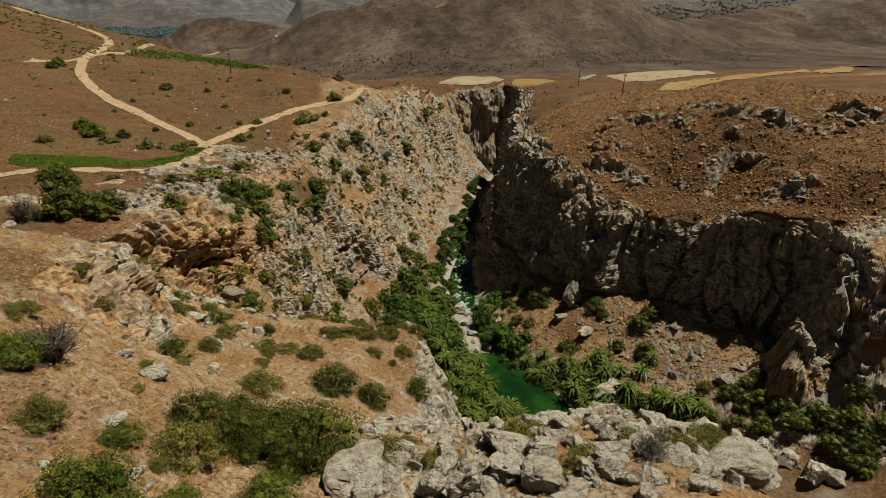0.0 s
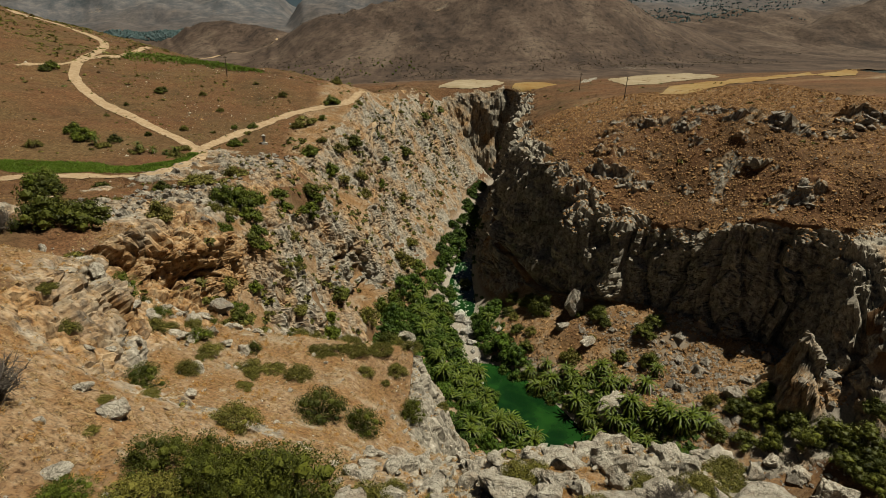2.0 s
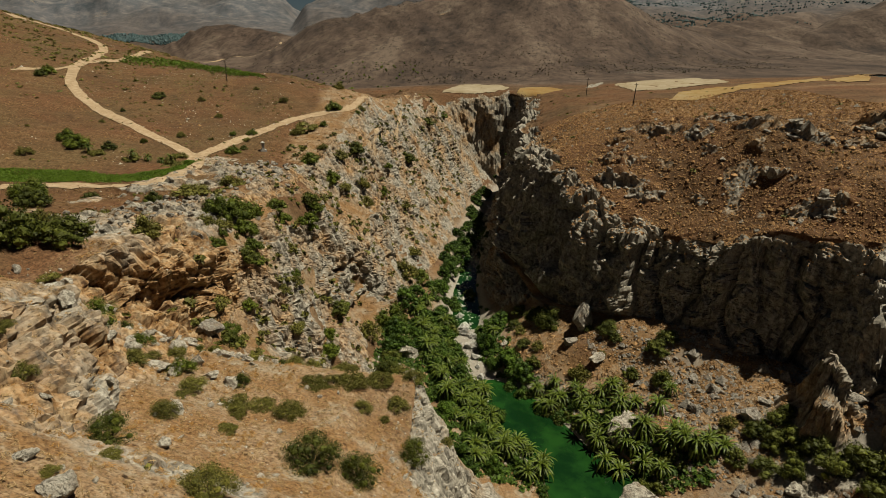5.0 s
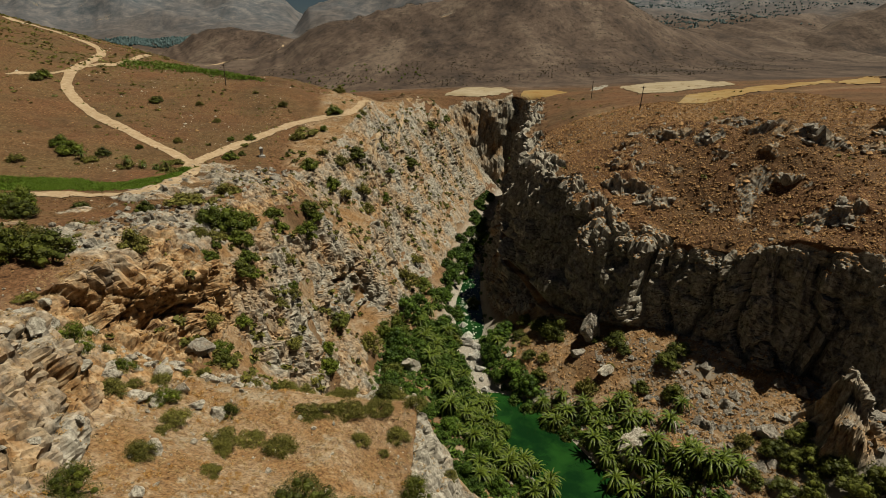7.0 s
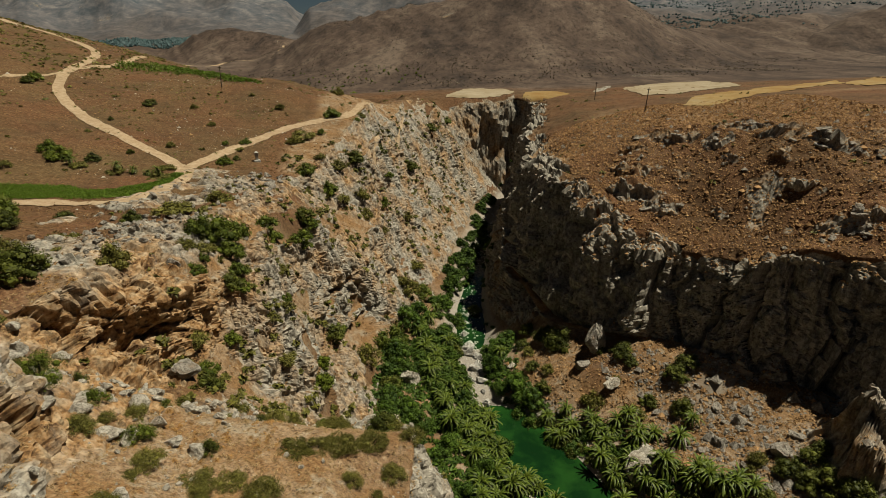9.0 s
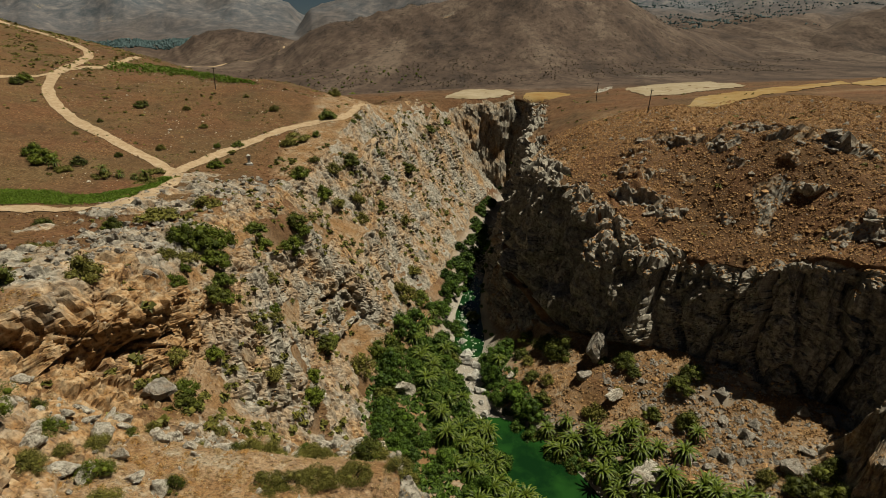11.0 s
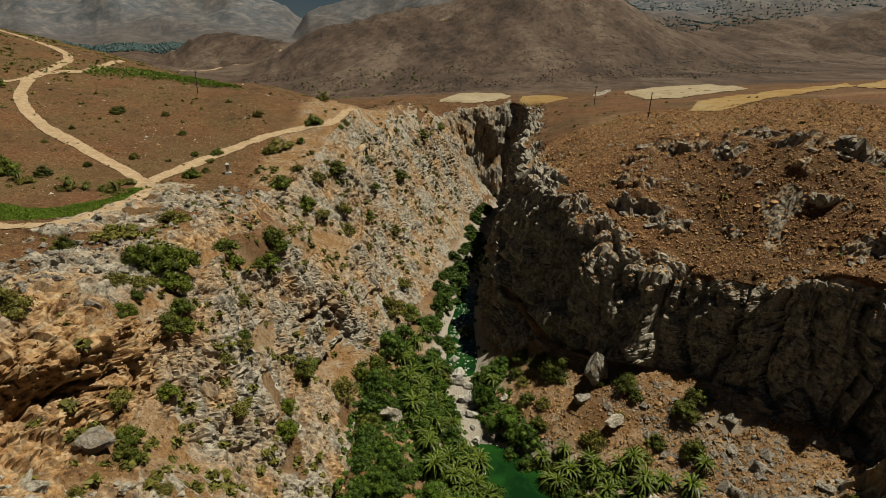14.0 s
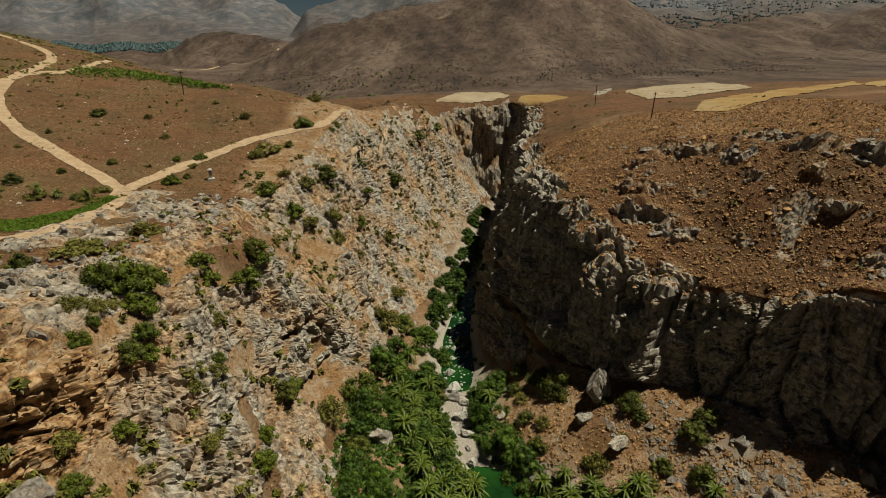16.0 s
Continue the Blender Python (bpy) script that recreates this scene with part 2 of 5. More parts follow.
section(175, (-260, 64), (-140, 41), (-112, 35), (-66, 27.5), (-42, 24.5), (-33, 12), (-24, 7), (-18, -8), (-10, -18), (4.5, -26.8), (10.5, -26.8), (17, -21), (24, -12), (33.5, 20), (52, 25), (76, 37), (130, 42.5), (240, 49))
section(190, (-260, 66), (-145, 44), (-115, 37), (-62, 29.5), (-40, 26), (-32, 16), (-23.5, 4), (-18, -10), (-7, -20), (5, -26.8), (10.5, -26.8), (15, -21), (20, -10), (27.5, 22), (46, 29), (68, 36), (130, 42), (240, 49))
section(210, (-260, 68), (-150, 46), (-118, 40), (-58, 33), (-37, 30), (-30, 23.5), (-23, 10), (-14, -7), (-3, -20), (7, -26.5), (12, -26.5), (16, -20), (21, -8), (29, 19), (48, 30), (72, 37), (130, 42), (240, 48))
section(240, (-260, 80), (-160, 52), (-125, 44), (-62, 41), (-34, 35), (-28, 25), (-20, 8), (-9, -9), (2, -22.5), (11, -26), (17, -26), (19.5, -18), (23, -3), (31, 23), (50, 31), (76, 37), (130, 41), (240, 47))
section(270, (-260, 82), (-177, 59), (-130, 47), (-70, 43), (-36, 34.5), (-26, 27), (-16, 9), (-4, -9), (8, -22.5), (17, -26), (24, -26), (26, -16), (28.5, 2), (35, 25), (54, 32), (80, 36), (135, 39), (240, 44))
section(300, (-260, 82), (-180, 60), (-135, 48.5), (-75, 35), (-40, 29), (-24, 31), (-12, 21), (1, -6), (12, -21.5), (23, -25), (31, -25), (32.5, -13), (34, 5), (40, 27), (60, 33), (85, 35), (140, 37.5), (240, 42))
section(325, (-280, 80), (-190, 60), (-150, 50), (-95, 33), (-40, 26), (-20, 32), (-9, 27), (8, -2), (20, -19), (27, -24), (36, -24), (37.5, -11), (39, 7), (43.5, 28), (62, 33), (90, 34.5), (140, 36.5), (240, 40))
section(338, (-280, 72), (-190, 52), (-150, 41), (-100, 27), (-60, 27), (-22, 30), (-8, 26), (4, 20), (19, -12), (30, -24), (70, -22), (75, -8), (78, 10), (82, 30), (88, 33), (105, 34.5), (145, 36), (240, 40))
section(346, (-280, 65), (-190, 45), (-150, 34), (-104, 26), (-60, 27), (-22, 29.5), (-6, 28), (9, 27), (23, 25), (37, 25), (51, 27), (61, 28), (72, 29.5), (84, 31), (93, 33), (112, 34.5), (150, 36), (240, 40))
section(352, (-280, 60), (-190, 40), (-150, 30), (-108, 25), (-60, 27), (-22, 29.5), (-6, 29), (10, 29), (24, 29), (38, 29.5), (52, 29.5), (62, 30), (72, 30.5), (84, 31.5), (94, 33), (114, 34.5), (150, 36), (240, 40))
section(375, (-290, 50), (-195, 33), (-155, 25), (-120, 24), (-70, 27), (-20, 29.5), (0, 30), (14, 30), (28, 30), (42, 30), (56, 30), (66, 30.5), (78, 31), (92, 31.5), (104, 32.5), (122, 33), (165, 35), (280, 39))
section(400, (-320, 40), (-200, 26), (-160, 22), (-120, 22), (-70, 25), (-20, 28), (0, 29), (15, 29.5), (30, 29.5), (46, 29.5), (62, 29.5), (74, 30), (86, 30.5), (100, 31), (114, 32), (132, 32), (180, 34), (320, 38))


def catmull(keys, values, at):
    """Monotone-ish cubic through the sections, column by column."""
    keys, values = np.array(keys, float), np.array(values, float)
    d = np.diff(values, axis=0) / np.diff(keys)[:, None]
    m = np.vstack([d[:1], np.where(d[:-1] * d[1:] > 0, 2 * d[:-1] * d[1:] / (d[:-1] + d[1:] + 1e-12), 0), d[-1:]])
    i = np.clip(np.searchsorted(keys, at) - 1, 0, len(keys) - 2)
    h = (keys[i + 1] - keys[i])[:, None]
    t = ((at - keys[i]) / h[:, 0])[:, None]
    return ((2 * t ** 3 - 3 * t ** 2 + 1) * values[i] + (t ** 3 - 2 * t ** 2 + t) * h * m[i]
            + (3 * t ** 2 - 2 * t ** 3) * values[i + 1] + (t ** 3 - t ** 2) * h * m[i + 1])


def far_height(x, y):
    """The country beyond the gorge: brown hills, a wooded valley and limestone mountains."""
    side = x / np.maximum(y - 17.0, 50.0)
    w = fbm(x / 300, y / 300, 0.5, 4)

    def crest(y0, front, back, xs, zs, rough):
        """A ridge across the view at the distance y0, with its crest line."""
        top = np.interp(side * (y0 - 17), xs, zs) * (1 + rough * fbm(side * 14 + y0, y / 400, y0 * 0.01, 3))
        d = y + 0.10 * y0 * w - y0
        return top * np.exp(-(d / np.where(d < 0, front, back)) ** 2)

    out = np.interp(y, [400, 700, 1200, 1700, 2300, 2800, 4800], [14, 8, 8, 24, 46, 58, 90]) + 16 * step(-100, 200, x) * step(1100, 500, y)
    hills = [crest(1120, 330, 300, [-450, -385, -313, -262, -182, -101, -9, 150, 308, 383, 504, 605, 690], [0, 10, 32, 60, 84, 98, 112, 160, 120, 80, 38, 10, 0], 0.10),
             crest(1500, 190, 190, [-760, -720, -646, -550, -468, -385, -300], [0, 8, 46, 66, 55, 36, 0], 0.12),
             crest(3300, 700, 500, [-3200, -2400, -2100, -1800, -1514, -1120, -969, -893, -848, -726, -600], [420, 330, 290, 340, 280, 235, 200, 172, 130, 60, 0], 0.20),
             crest(2700, 520, 500, [-780, -700, -632, -557, -446, -248, 0, 495, 743, 1100], [0, 50, 130, 152, 176, 200, 225, 190, 170, 0], 0.12),
             crest(3900, 1700, 600, [600, 990, 1500, 2200, 3200], [60, 240, 300, 330, 400], 0.12),
             crest(1500, 260, 400, [740, 800, 860, 894, 963, 1057, 1240, 1600], [0, 8, 40, 58, 92, 125, 160, 190], 0.12)]
    out = out + np.maximum.reduce(hills)
    return out + 95 * np.exp(-((x + 520) / 190) ** 2 - ((y - 480) / 300) ** 2) * (1 + w)


def rows_of(*spans):
    out = []
    for a, b, d in spans:
        out += list(np.arange(a, b, d))
    return out


YS = np.array(rows_of((-400, -40, 45), (-40, 14, 6), (14, 50, 0.5), (50, 160, 0.36), (160, 215, 0.6), (215, 330, 1.1), (330, 358, 0.4), (358, 402, 3)) + list(402 * (4800 / 402) ** np.linspace(0, 1, 150)))
SPLIT = [12, 22, 30, 36, 40, 40, 40, 38, 40, 26, 34, 34, 72, 42, 42, 32, 18]
_keys = sorted(SECTIONS)
_vals = [[v for p in SECTIONS[k] for v in p] for k in _keys]
_prof = catmull(_keys, _vals, np.clip(YS, 20, 400)).reshape(len(YS), -1, 2)
_u = np.concatenate([np.arange(n) / n + k for k, n in enumerate(SPLIT)] + [[len(SPLIT)]])
_pk = np.arange(_prof.shape[1], dtype=float)
GX, GZ = (np.stack([np.interp(_u, _pk, _prof[r, :, c]) for r in range(len(YS))]) for c in (0, 1))
# the eastern wall stands upright above a short foot
_f = np.clip(_u - 12, 0, 1)[None, :]
GX = GX + (_f ** 0.42 - _f) * (_prof[:, 13, 0] - _prof[:, 12, 0])[:, None] * step(94, 106, YS)[:, None] * step(340, 325, YS)[:, None]
# round the corners of the polyline a little
for _ in range(3):
    GZ[:, 1:-1] = 0.25 * GZ[:, :-2] + 0.5 * GZ[:, 1:-1] + 0.25 * GZ[:, 2:]
GY = np.repeat(YS[:, None], len(_u), 1)
GZ = GZ + 5 * np.exp(-((GX - 18.8) / 3.2) ** 2 - ((GY - 53) / 3.2) ** 2)
GZ = GZ + 17 * np.exp(-((GX - 76) / 4.6) ** 2 - ((GY - 105) / 6.5) ** 2) + 4 * np.exp(-((GX - 84) / 5) ** 2 - ((GY - 97) / 5) ** 2)
# low scarps on the eastern plateau, their broken faces towards the gorge
SCARPS = [(72.0, 171.5, 7), (77.0, 174.0, 8), (82.0, 173.0, 8), (85.0, 165.0, 9), (88.5, 159.0, 9), (94.5, 155.0, 9), (58.0, 185.0, 8), (65.0, 179.5, 9), (53.0, 181.0, 7),
          (49.5, 175.0, 8), (47.5, 168.0, 8), (51.0, 165.0, 10), (54.5, 160.0, 8), (62.0, 167.0, 4), (73.5, 164.5, 5), (82.0, 157.5, 4), (108.0, 155.0, 10), (114.0, 153.0, 10), (104.5, 150.5, 7),
          (85.5, 134.5, 10), (83.5, 150.0, 6), (67.0, 154.0, 3)]
SCARP = np.zeros_like(GX)
_wob, _lump = 2.6 * fbm(GX / 3.0, GY / 3.0, 0.8, 3), 0.75 + 0.6 * vnoise(GX / 1.9, GY / 1.9, 4.4)
for _x0, _y0, _w in SCARPS:
    _s, _t = 0.55 * (GX - _x0) + 0.83 * (GY - _y0) + _wob, 0.83 * (GX - _x0) - 0.55 * (GY - _y0)
    _side = np.exp(-(_t / (0.62 * _w)) ** 4)
    GZ = GZ + 0.24 * _w * step(-0.5, 0.7, _s) * np.exp(-np.clip(_s / _w, 0, 9) ** 2) * _side * _lump
    SCARP = np.maximum(SCARP, _side * np.exp(-((_s - 0.3) / (0.15 * _w)) ** 2))
_far = step(396, 520, GY)
_even = np.interp(_u, [0, len(SPLIT)], [-1, 1])[None, :]
GX = np.where(GY > 400, GX * (1 - step(400, 700, GY)) * (GY / 400) + step(400, 700, GY) * _even * GY * 0.95, GX)
GZ = GZ * (1 - _far) + far_height(GX, GY) * _far

# rock relief along the normals: flutes and blocks on the cliffs, low swells on the slopes
_P = np.stack([GX, GY, GZ], -1)
_du, _dv = np.gradient(_P, axis=1), np.gradient(_P, axis=0)
_N = np.cross(_du, _dv)
_N /= np.linalg.norm(_N, axis=-1, keepdims=True) + 1e-9
STEEP = 1 - _N[..., 2]
_near = 1 - step(360, 460, GY)
_bed = np.exp(-np.clip((GZ + 24.5) / 2.0, 0, 9) ** 2)
_patch = fbm(GX / 16, GY / 16, GZ / 16, 4)
_col = np.repeat(_u[None, :], len(YS), 0)
_crag = step(0.13, 0.42, STEEP + 0.16 * _patch)
_crag = np.where((_col > 13.25) & (GY > 90), _crag * step(0.06, 0.3, fbm(GX / 11 + 3, GY / 11, 0.3, 3)), _crag)
# the boulder ridge in the foreground, the knoll on the eastern scree and the strata under the western rim
_crag = np.maximum(_crag, 0.95 * np.exp(-((GX - 10) / 15) ** 4 - ((GY - 0.35 * GX - 33) / 14) ** 4) * step(-0.15, 0.25, fbm(GX / 7, GY / 7, 9.1, 3) + 0.15))
_crag = np.maximum(_crag, np.exp(-((GX - 76) / 7.5) ** 4 - ((GY - 105) / 9) ** 4))
_crag = np.maximum(_crag, 0.9 * np.exp(-((_col - 4.6) / 0.75) ** 4) * step(60, 76, GY) * step(-0.25, 0.15, fbm(GX / 8, GY / 8, GZ / 5, 3)))
_crag = np.maximum(_crag, step(165, 185, GY) * step(4.0, 4.4, _col) * step(9.0, 8.85, _col) * step(-0.35, 0.1, fbm(GX / 9, GY / 9, GZ / 9, 3)))
_crag = np.maximum(_crag, step(0.3, 0.42, STEEP) * step(318, 330, GY) * step(62, 54, GX))
_crag = np.maximum(_crag, np.exp(-((_col - 13.1) / 0.3) ** 4) * step(100, 118, GY) * step(-0.3, 0.1, fbm(GX / 6, GY / 6, 5.5, 3)))
_crag = np.maximum(_crag, 1.1 * SCARP)
_shelf = step(2.7, 3.1, _col) * step(5.0, 4.6, _col) * step(70, 84, GY) * step(185, 160, GY) * step(-78, -66, GX)
_crag = np.maximum(_crag, 0.9 * _shelf * step(-0.34, -0.06, fbm(GX / 8 + 2, GY / 8, 1.9, 3) + 0.12 * (GX + 58) / 12))
_crag = np.maximum(_crag, 0.9 * step(8.2, 7.6, _col) * step(3.4, 4.2, _col) * step(40, 48, GY) * step(78, 68, GY) * step(-26, -30, GX) * step(-50, -42, GX))
_cave = np.exp(-((GX + 39) / 9) ** 2 - ((GY - 84) / 12) ** 2 - ((GZ - 23.5) / 6.5) ** 2)
_crag = np.maximum(_crag, step(0.2, 0.5, _cave))
_crag = np.maximum(_crag, step(11.8, 12.2, _col) * step(14.6, 14.2, _col) * step(84, 92, GY) * step(128, 118, GY) * step(-0.2, 0.12, fbm(GX / 8, GY / 8, GZ / 8, 3)))
_crag = np.maximum(_crag, 0.95 * step(67, 73, GY) * step(90, 82, GY) * step(-36, -28, GX) * step(4, 0, GX) * step(-0.12, 0.12, fbm(GX / 6, GY / 6, 2.9, 3)))
ROCK = np.clip(_crag, 0, 1) * _near * (1 - _bed)
_west = step(9.2, 8.6, _col) * step(72, 82, GY)
_wx, _wy, _wz = (fbm(GX / 9 + k, GY / 9 - k, GZ / 9 + 2 * k, 2) * 2.2 for k in (0.0, 13.0, 29.0))
_X, _Y, _Z = 0.82 * GX + 0.57 * GY + _wx, -0.57 * GX + 0.82 * GY + _wy, GZ + 0.12 * GX + _wz
_outc = step(-0.38, -0.08, fbm(_X / 9, _Y / 9, _Z / 5.5, 3) + 0.55 * (STEEP - 0.5) + 0.25 * step(150, 200, GY))
_outc = np.maximum(_outc, np.maximum(step(0.15, 0.4, _cave), _shelf))
ROCK = ROCK * (1 - 0.9 * _west * (1 - _outc))
_on = ROCK > 0.01
_x, _y, _z = _X[_on], _Y[_on], _Z[_on]
_rel, _bench, _pill = np.zeros_like(GX), np.zeros_like(GX), np.zeros_like(GX)
_v1, _e1 = cells(_x / 7.5, _y / 7.5, _z / 9)
_v2, _e2 = cells(_x / 3.1 + 7, _y / 3.1, _z / 4.0)
_v3, _e3 = cells(_x / 1.35 + 3, _y / 1.35, _z / 1.7)
_rel[_on] = (1.2 * _v1 - 1.0 * (1 - step(0, 0.12, _e1)) + 0.75 * _v2 - 0.7 * (1 - step(0, 0.14, _e2)) + 0.42 * _v3 - 0.40 * (1 - step(0, 0.18, _e3)))
# ledges: beds of uneven thickness, each overhanging the one below, broken off here and there
_beds = (_z + 0.10 * _x) / 5.2 + 0.9 * fbm(_x / 14, _y / 14, _z / 14, 3)
_thin = (_z + 0.07 * _y) / 1.75 + 0.8 * fbm(_x / 6 + 9, _y / 6, _z / 6, 2)
_bench[_on] = 1.3 * (_beds - np.floor(_beds) - 0.5) * step(-0.35, 0.25, fbm(_x / 10, _y / 10, _z / 8 + 3, 2)) + 0.3 * (_thin - np.floor(_thin) - 0.5) * step(-0.1, 0.35, fbm(_x / 8 + 5, _y / 8, _z / 8, 2))
# pillars of the shaded wall: upright blocks of three widths, with clefts between them
_w1, _f1 = cells(_x / 8.5 + 2, _y / 8.5, _z / 34)
_w2, _f2 = cells(_x / 3.6 + 5, _y / 3.6, _z / 12)
_w3, _f3 = cells(_x / 1.5 + 1, _y / 1.5, _z / 4)
_pill[_on] = 2.3 * _w1 - 2.6 * (1 - step(0, 0.16, _f1)) + 1.0 * _w2 - 0.9 * (1 - step(0, 0.18, _f2)) + 0.4 * _w3 - 0.35 * (1 - step(0, 0.2, _f3))
_big = ridged(_X / 15, _Y / 15, _Z / 60, 2)
_amp = 0.42 + 0.58 * step(0.25, 0.6, STEEP)
_east = step(11.4, 12.0, _col) * step(13.6, 13.3, _col) * step(92, 106, GY)
_rg = ridged(_X / 17 + 2.6, _Y / 17, _Z / 160, 2)
_q1, _q2 = np.quantile(_rg[_east > 0.5], (0.45, 0.9))
_rib = (4.5 * np.clip(13.05 - _col, 0, 1) ** 0.9 + 1.2) * step(_q1, _q2, _rg) * step(12.0, 12.08, _col)
_fine = ridged(_X / 4.2 + 9, _Y / 4.2, _Z / 22, 3)
_calm = (1 - 0.75 * _east) * (1 - 0.42 * _west) * (1 - 0.45 * step(13.3, 13.6, _col) * step(90, 100, GY)) * (1 - 0.5 * step(86, 76, GY) * step(7.6, 8.2, _col) * step(46, 54, GY))
_disp = ROCK * (0.9 * _west + (_amp + 0.45 * _shelf) * _calm * (_rel + 2.2 * _big * step(0.3, 0.6, STEEP) + (0.35 + 0.75 * _west) * _bench + 0.55 * _fine)
                + _east * (_rib + 0.9 * _pill - 0.3 + 0.7 * _fine + 0.1 * _bench + 0.4 * np.exp(-((_col - 13.1) / 0.25) ** 2) * _rel))
# the rusty overhang under the western rim; the eastern wall is greyer than the rest
RUST = _cave
_disp += 0.5 * _cave * _rel + 0.6 * _cave * vnoise(_X / 7, _Y / 7, _Z / 1.3) - 0.8 * _cave * ridged(_X / 5, _Y / 5, _Z / 3, 2)
_disp -= (3.0 + 3.0 * fbm(GX / 4, GY / 4, GZ / 3, 2)) * np.exp(-((GX + 40) / 4) ** 2 - ((GY - 81.5) / 3.6) ** 2 - ((GZ - 24.5) / 1.7) ** 2)
_disp += 1.1 * np.exp(-((GX + 39) / 6) ** 2 - ((GY - 84) / 9) ** 2 - ((GZ - 28.5) / 1.6) ** 2)
RUST = 1.5 * RUST + 0.06 * step(9.0, 8.5, _col) + 0.22 * step(78, 66, GY) * step(-24, -30, GX) - 0.15 * step(-12, -4, GX) * step(84, 76, GY) - 0.4 * step(11.7, 12.1, _col) * step(13.7, 13.4, _col) * step(95, 115, GY)
_disp *= (0.3 + 0.7 * step(338, 318, GY)) * (1 - 0.25 * np.exp(-((GX - 76) / 8) ** 4 - ((GY - 105) / 9) ** 4))
_P = _P + _N * _disp[..., None]
_end = step(326, 336, GY) * step(351, 346, GY) * step(0.2, 0.4, STEEP)
_P[..., 1] += _end * (5 * fbm(GX / 6, GZ / 10, 0.4, 4) + 3 * np.exp(-((GX - 36 - 4 * vnoise(GZ / 8, 0.3, 1.1)) / 3.5) ** 2) + 3 * np.exp(-((GX - 53 - 4 * vnoise(GZ / 7, 4.3, 1.1)) / 3) ** 2))
_sw = _near * (1 - 0.6 * _bed)
_P[..., 2] += _sw * (0.7 * fbm(GX / 9, GY / 9, 3.1, 3) + 0.2 * vnoise(_X / 2.1, _Y / 2.1, 7.7))
_P[..., 2] += (1 - _near) * step(460, 900, GY) * (0.005 * np.minimum(GY, 2200) * fbm(GX / (0.07 * np.abs(GY) + 30), GY / (0.10 * np.abs(GY) + 30), 1.7, 5) + 0.008 * np.minimum(GY, 1400) * ridged(GX / (0.05 * np.abs(GY) + 30) + 0.02 * GZ, GY / (0.30 * np.abs(GY) + 60), 4.7, 3))

# ledges that lie flat hold soil
_N2 = np.cross(np.gradient(_P, axis=1), np.gradient(_P, axis=0))
_flat = _N2[..., 2] / (np.linalg.norm(_N2, axis=-1) + 1e-9)
for _ in range(2):
    _flat[1:-1, 1:-1] = 0.2 * (_flat[1:-1, 1:-1] + _flat[:-2, 1:-1] + _flat[2:, 1:-1] + _flat[1:-1, :-2] + _flat[1:-1, 2:])
BARE = ROCK * (1 - 0.8 * step(0.62, 0.86, _flat + 0.16 * fbm(GX / 3, GY / 3, GZ / 3, 3)) * np.maximum(_west, 0.5 * step(60, 46, GX) * step(66, 76, GY)) * (1 - 0.85 * _shelf))

# zones of the ground: x straw, y gravel, z far country, alpha painted blue haze of the farthest slopes
_straw = step(0.0, 0.55, 0.5 + 0.8 * fbm(GX / 20, GY / 20, 2.2, 3) - step(-44, -58, GX) - step(285, 325, GY) - 0.6 * step(30, 44, GX) * step(0, 10, GZ))
_straw = np.where(GY < 62, np.clip(_straw + 0.15, 0, 1), _straw)
_grav = _bed * step(95, 105, GY) * (1 - step(330, 352, GY))
_grav = np.maximum(_grav, step(0.15, 0.45, fbm(GX / 12, GY / 12, 8.8, 3) + 0.25) * step(48, 60, GX) * step(2, -6, GZ) * step(140, 120, GY) * step(70, 84, GY))
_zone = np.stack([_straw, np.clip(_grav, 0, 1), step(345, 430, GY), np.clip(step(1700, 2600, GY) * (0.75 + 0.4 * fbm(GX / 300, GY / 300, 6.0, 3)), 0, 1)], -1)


def grid_mesh(name, P, smooth=True):
    r, c = P.shape[:2]
    me = bpy.data.meshes.new(name)
    i = np.arange(r * c).reshape(r, c)
    quads = np.stack([i[:-1, :-1], i[:-1, 1:], i[1:, 1:], i[1:, :-1]], -1).reshape(-1, 4)
    me.vertices.add(r * c)
    me.vertices.foreach_set("co", P.reshape(-1).astype(np.float32))
    me.loops.add(quads.size)
    me.loops.foreach_set("vertex_index", quads.reshape(-1).astype(np.int32))
    me.polygons.add(len(quads))
    me.polygons.foreach_set("loop_start", np.arange(0, quads.size, 4, dtype=np.int32))
    me.polygons.foreach_set("use_smooth", np.full(len(quads), smooth))
    me.update(calc_edges=True)
    return me


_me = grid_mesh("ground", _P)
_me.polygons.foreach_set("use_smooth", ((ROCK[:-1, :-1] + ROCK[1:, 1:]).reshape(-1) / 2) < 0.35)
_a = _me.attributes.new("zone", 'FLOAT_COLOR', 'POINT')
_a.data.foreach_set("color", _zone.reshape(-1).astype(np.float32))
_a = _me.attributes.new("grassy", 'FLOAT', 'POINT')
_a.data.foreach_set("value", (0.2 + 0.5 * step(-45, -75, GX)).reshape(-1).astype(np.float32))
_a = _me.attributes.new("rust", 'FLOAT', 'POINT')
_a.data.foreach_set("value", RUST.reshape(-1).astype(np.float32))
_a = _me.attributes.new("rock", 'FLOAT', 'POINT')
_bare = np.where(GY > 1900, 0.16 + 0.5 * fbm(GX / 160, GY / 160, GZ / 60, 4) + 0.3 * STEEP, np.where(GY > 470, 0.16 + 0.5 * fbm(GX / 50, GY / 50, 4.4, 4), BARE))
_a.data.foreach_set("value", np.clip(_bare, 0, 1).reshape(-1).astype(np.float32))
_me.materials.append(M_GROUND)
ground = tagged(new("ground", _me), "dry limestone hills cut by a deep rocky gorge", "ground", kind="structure")

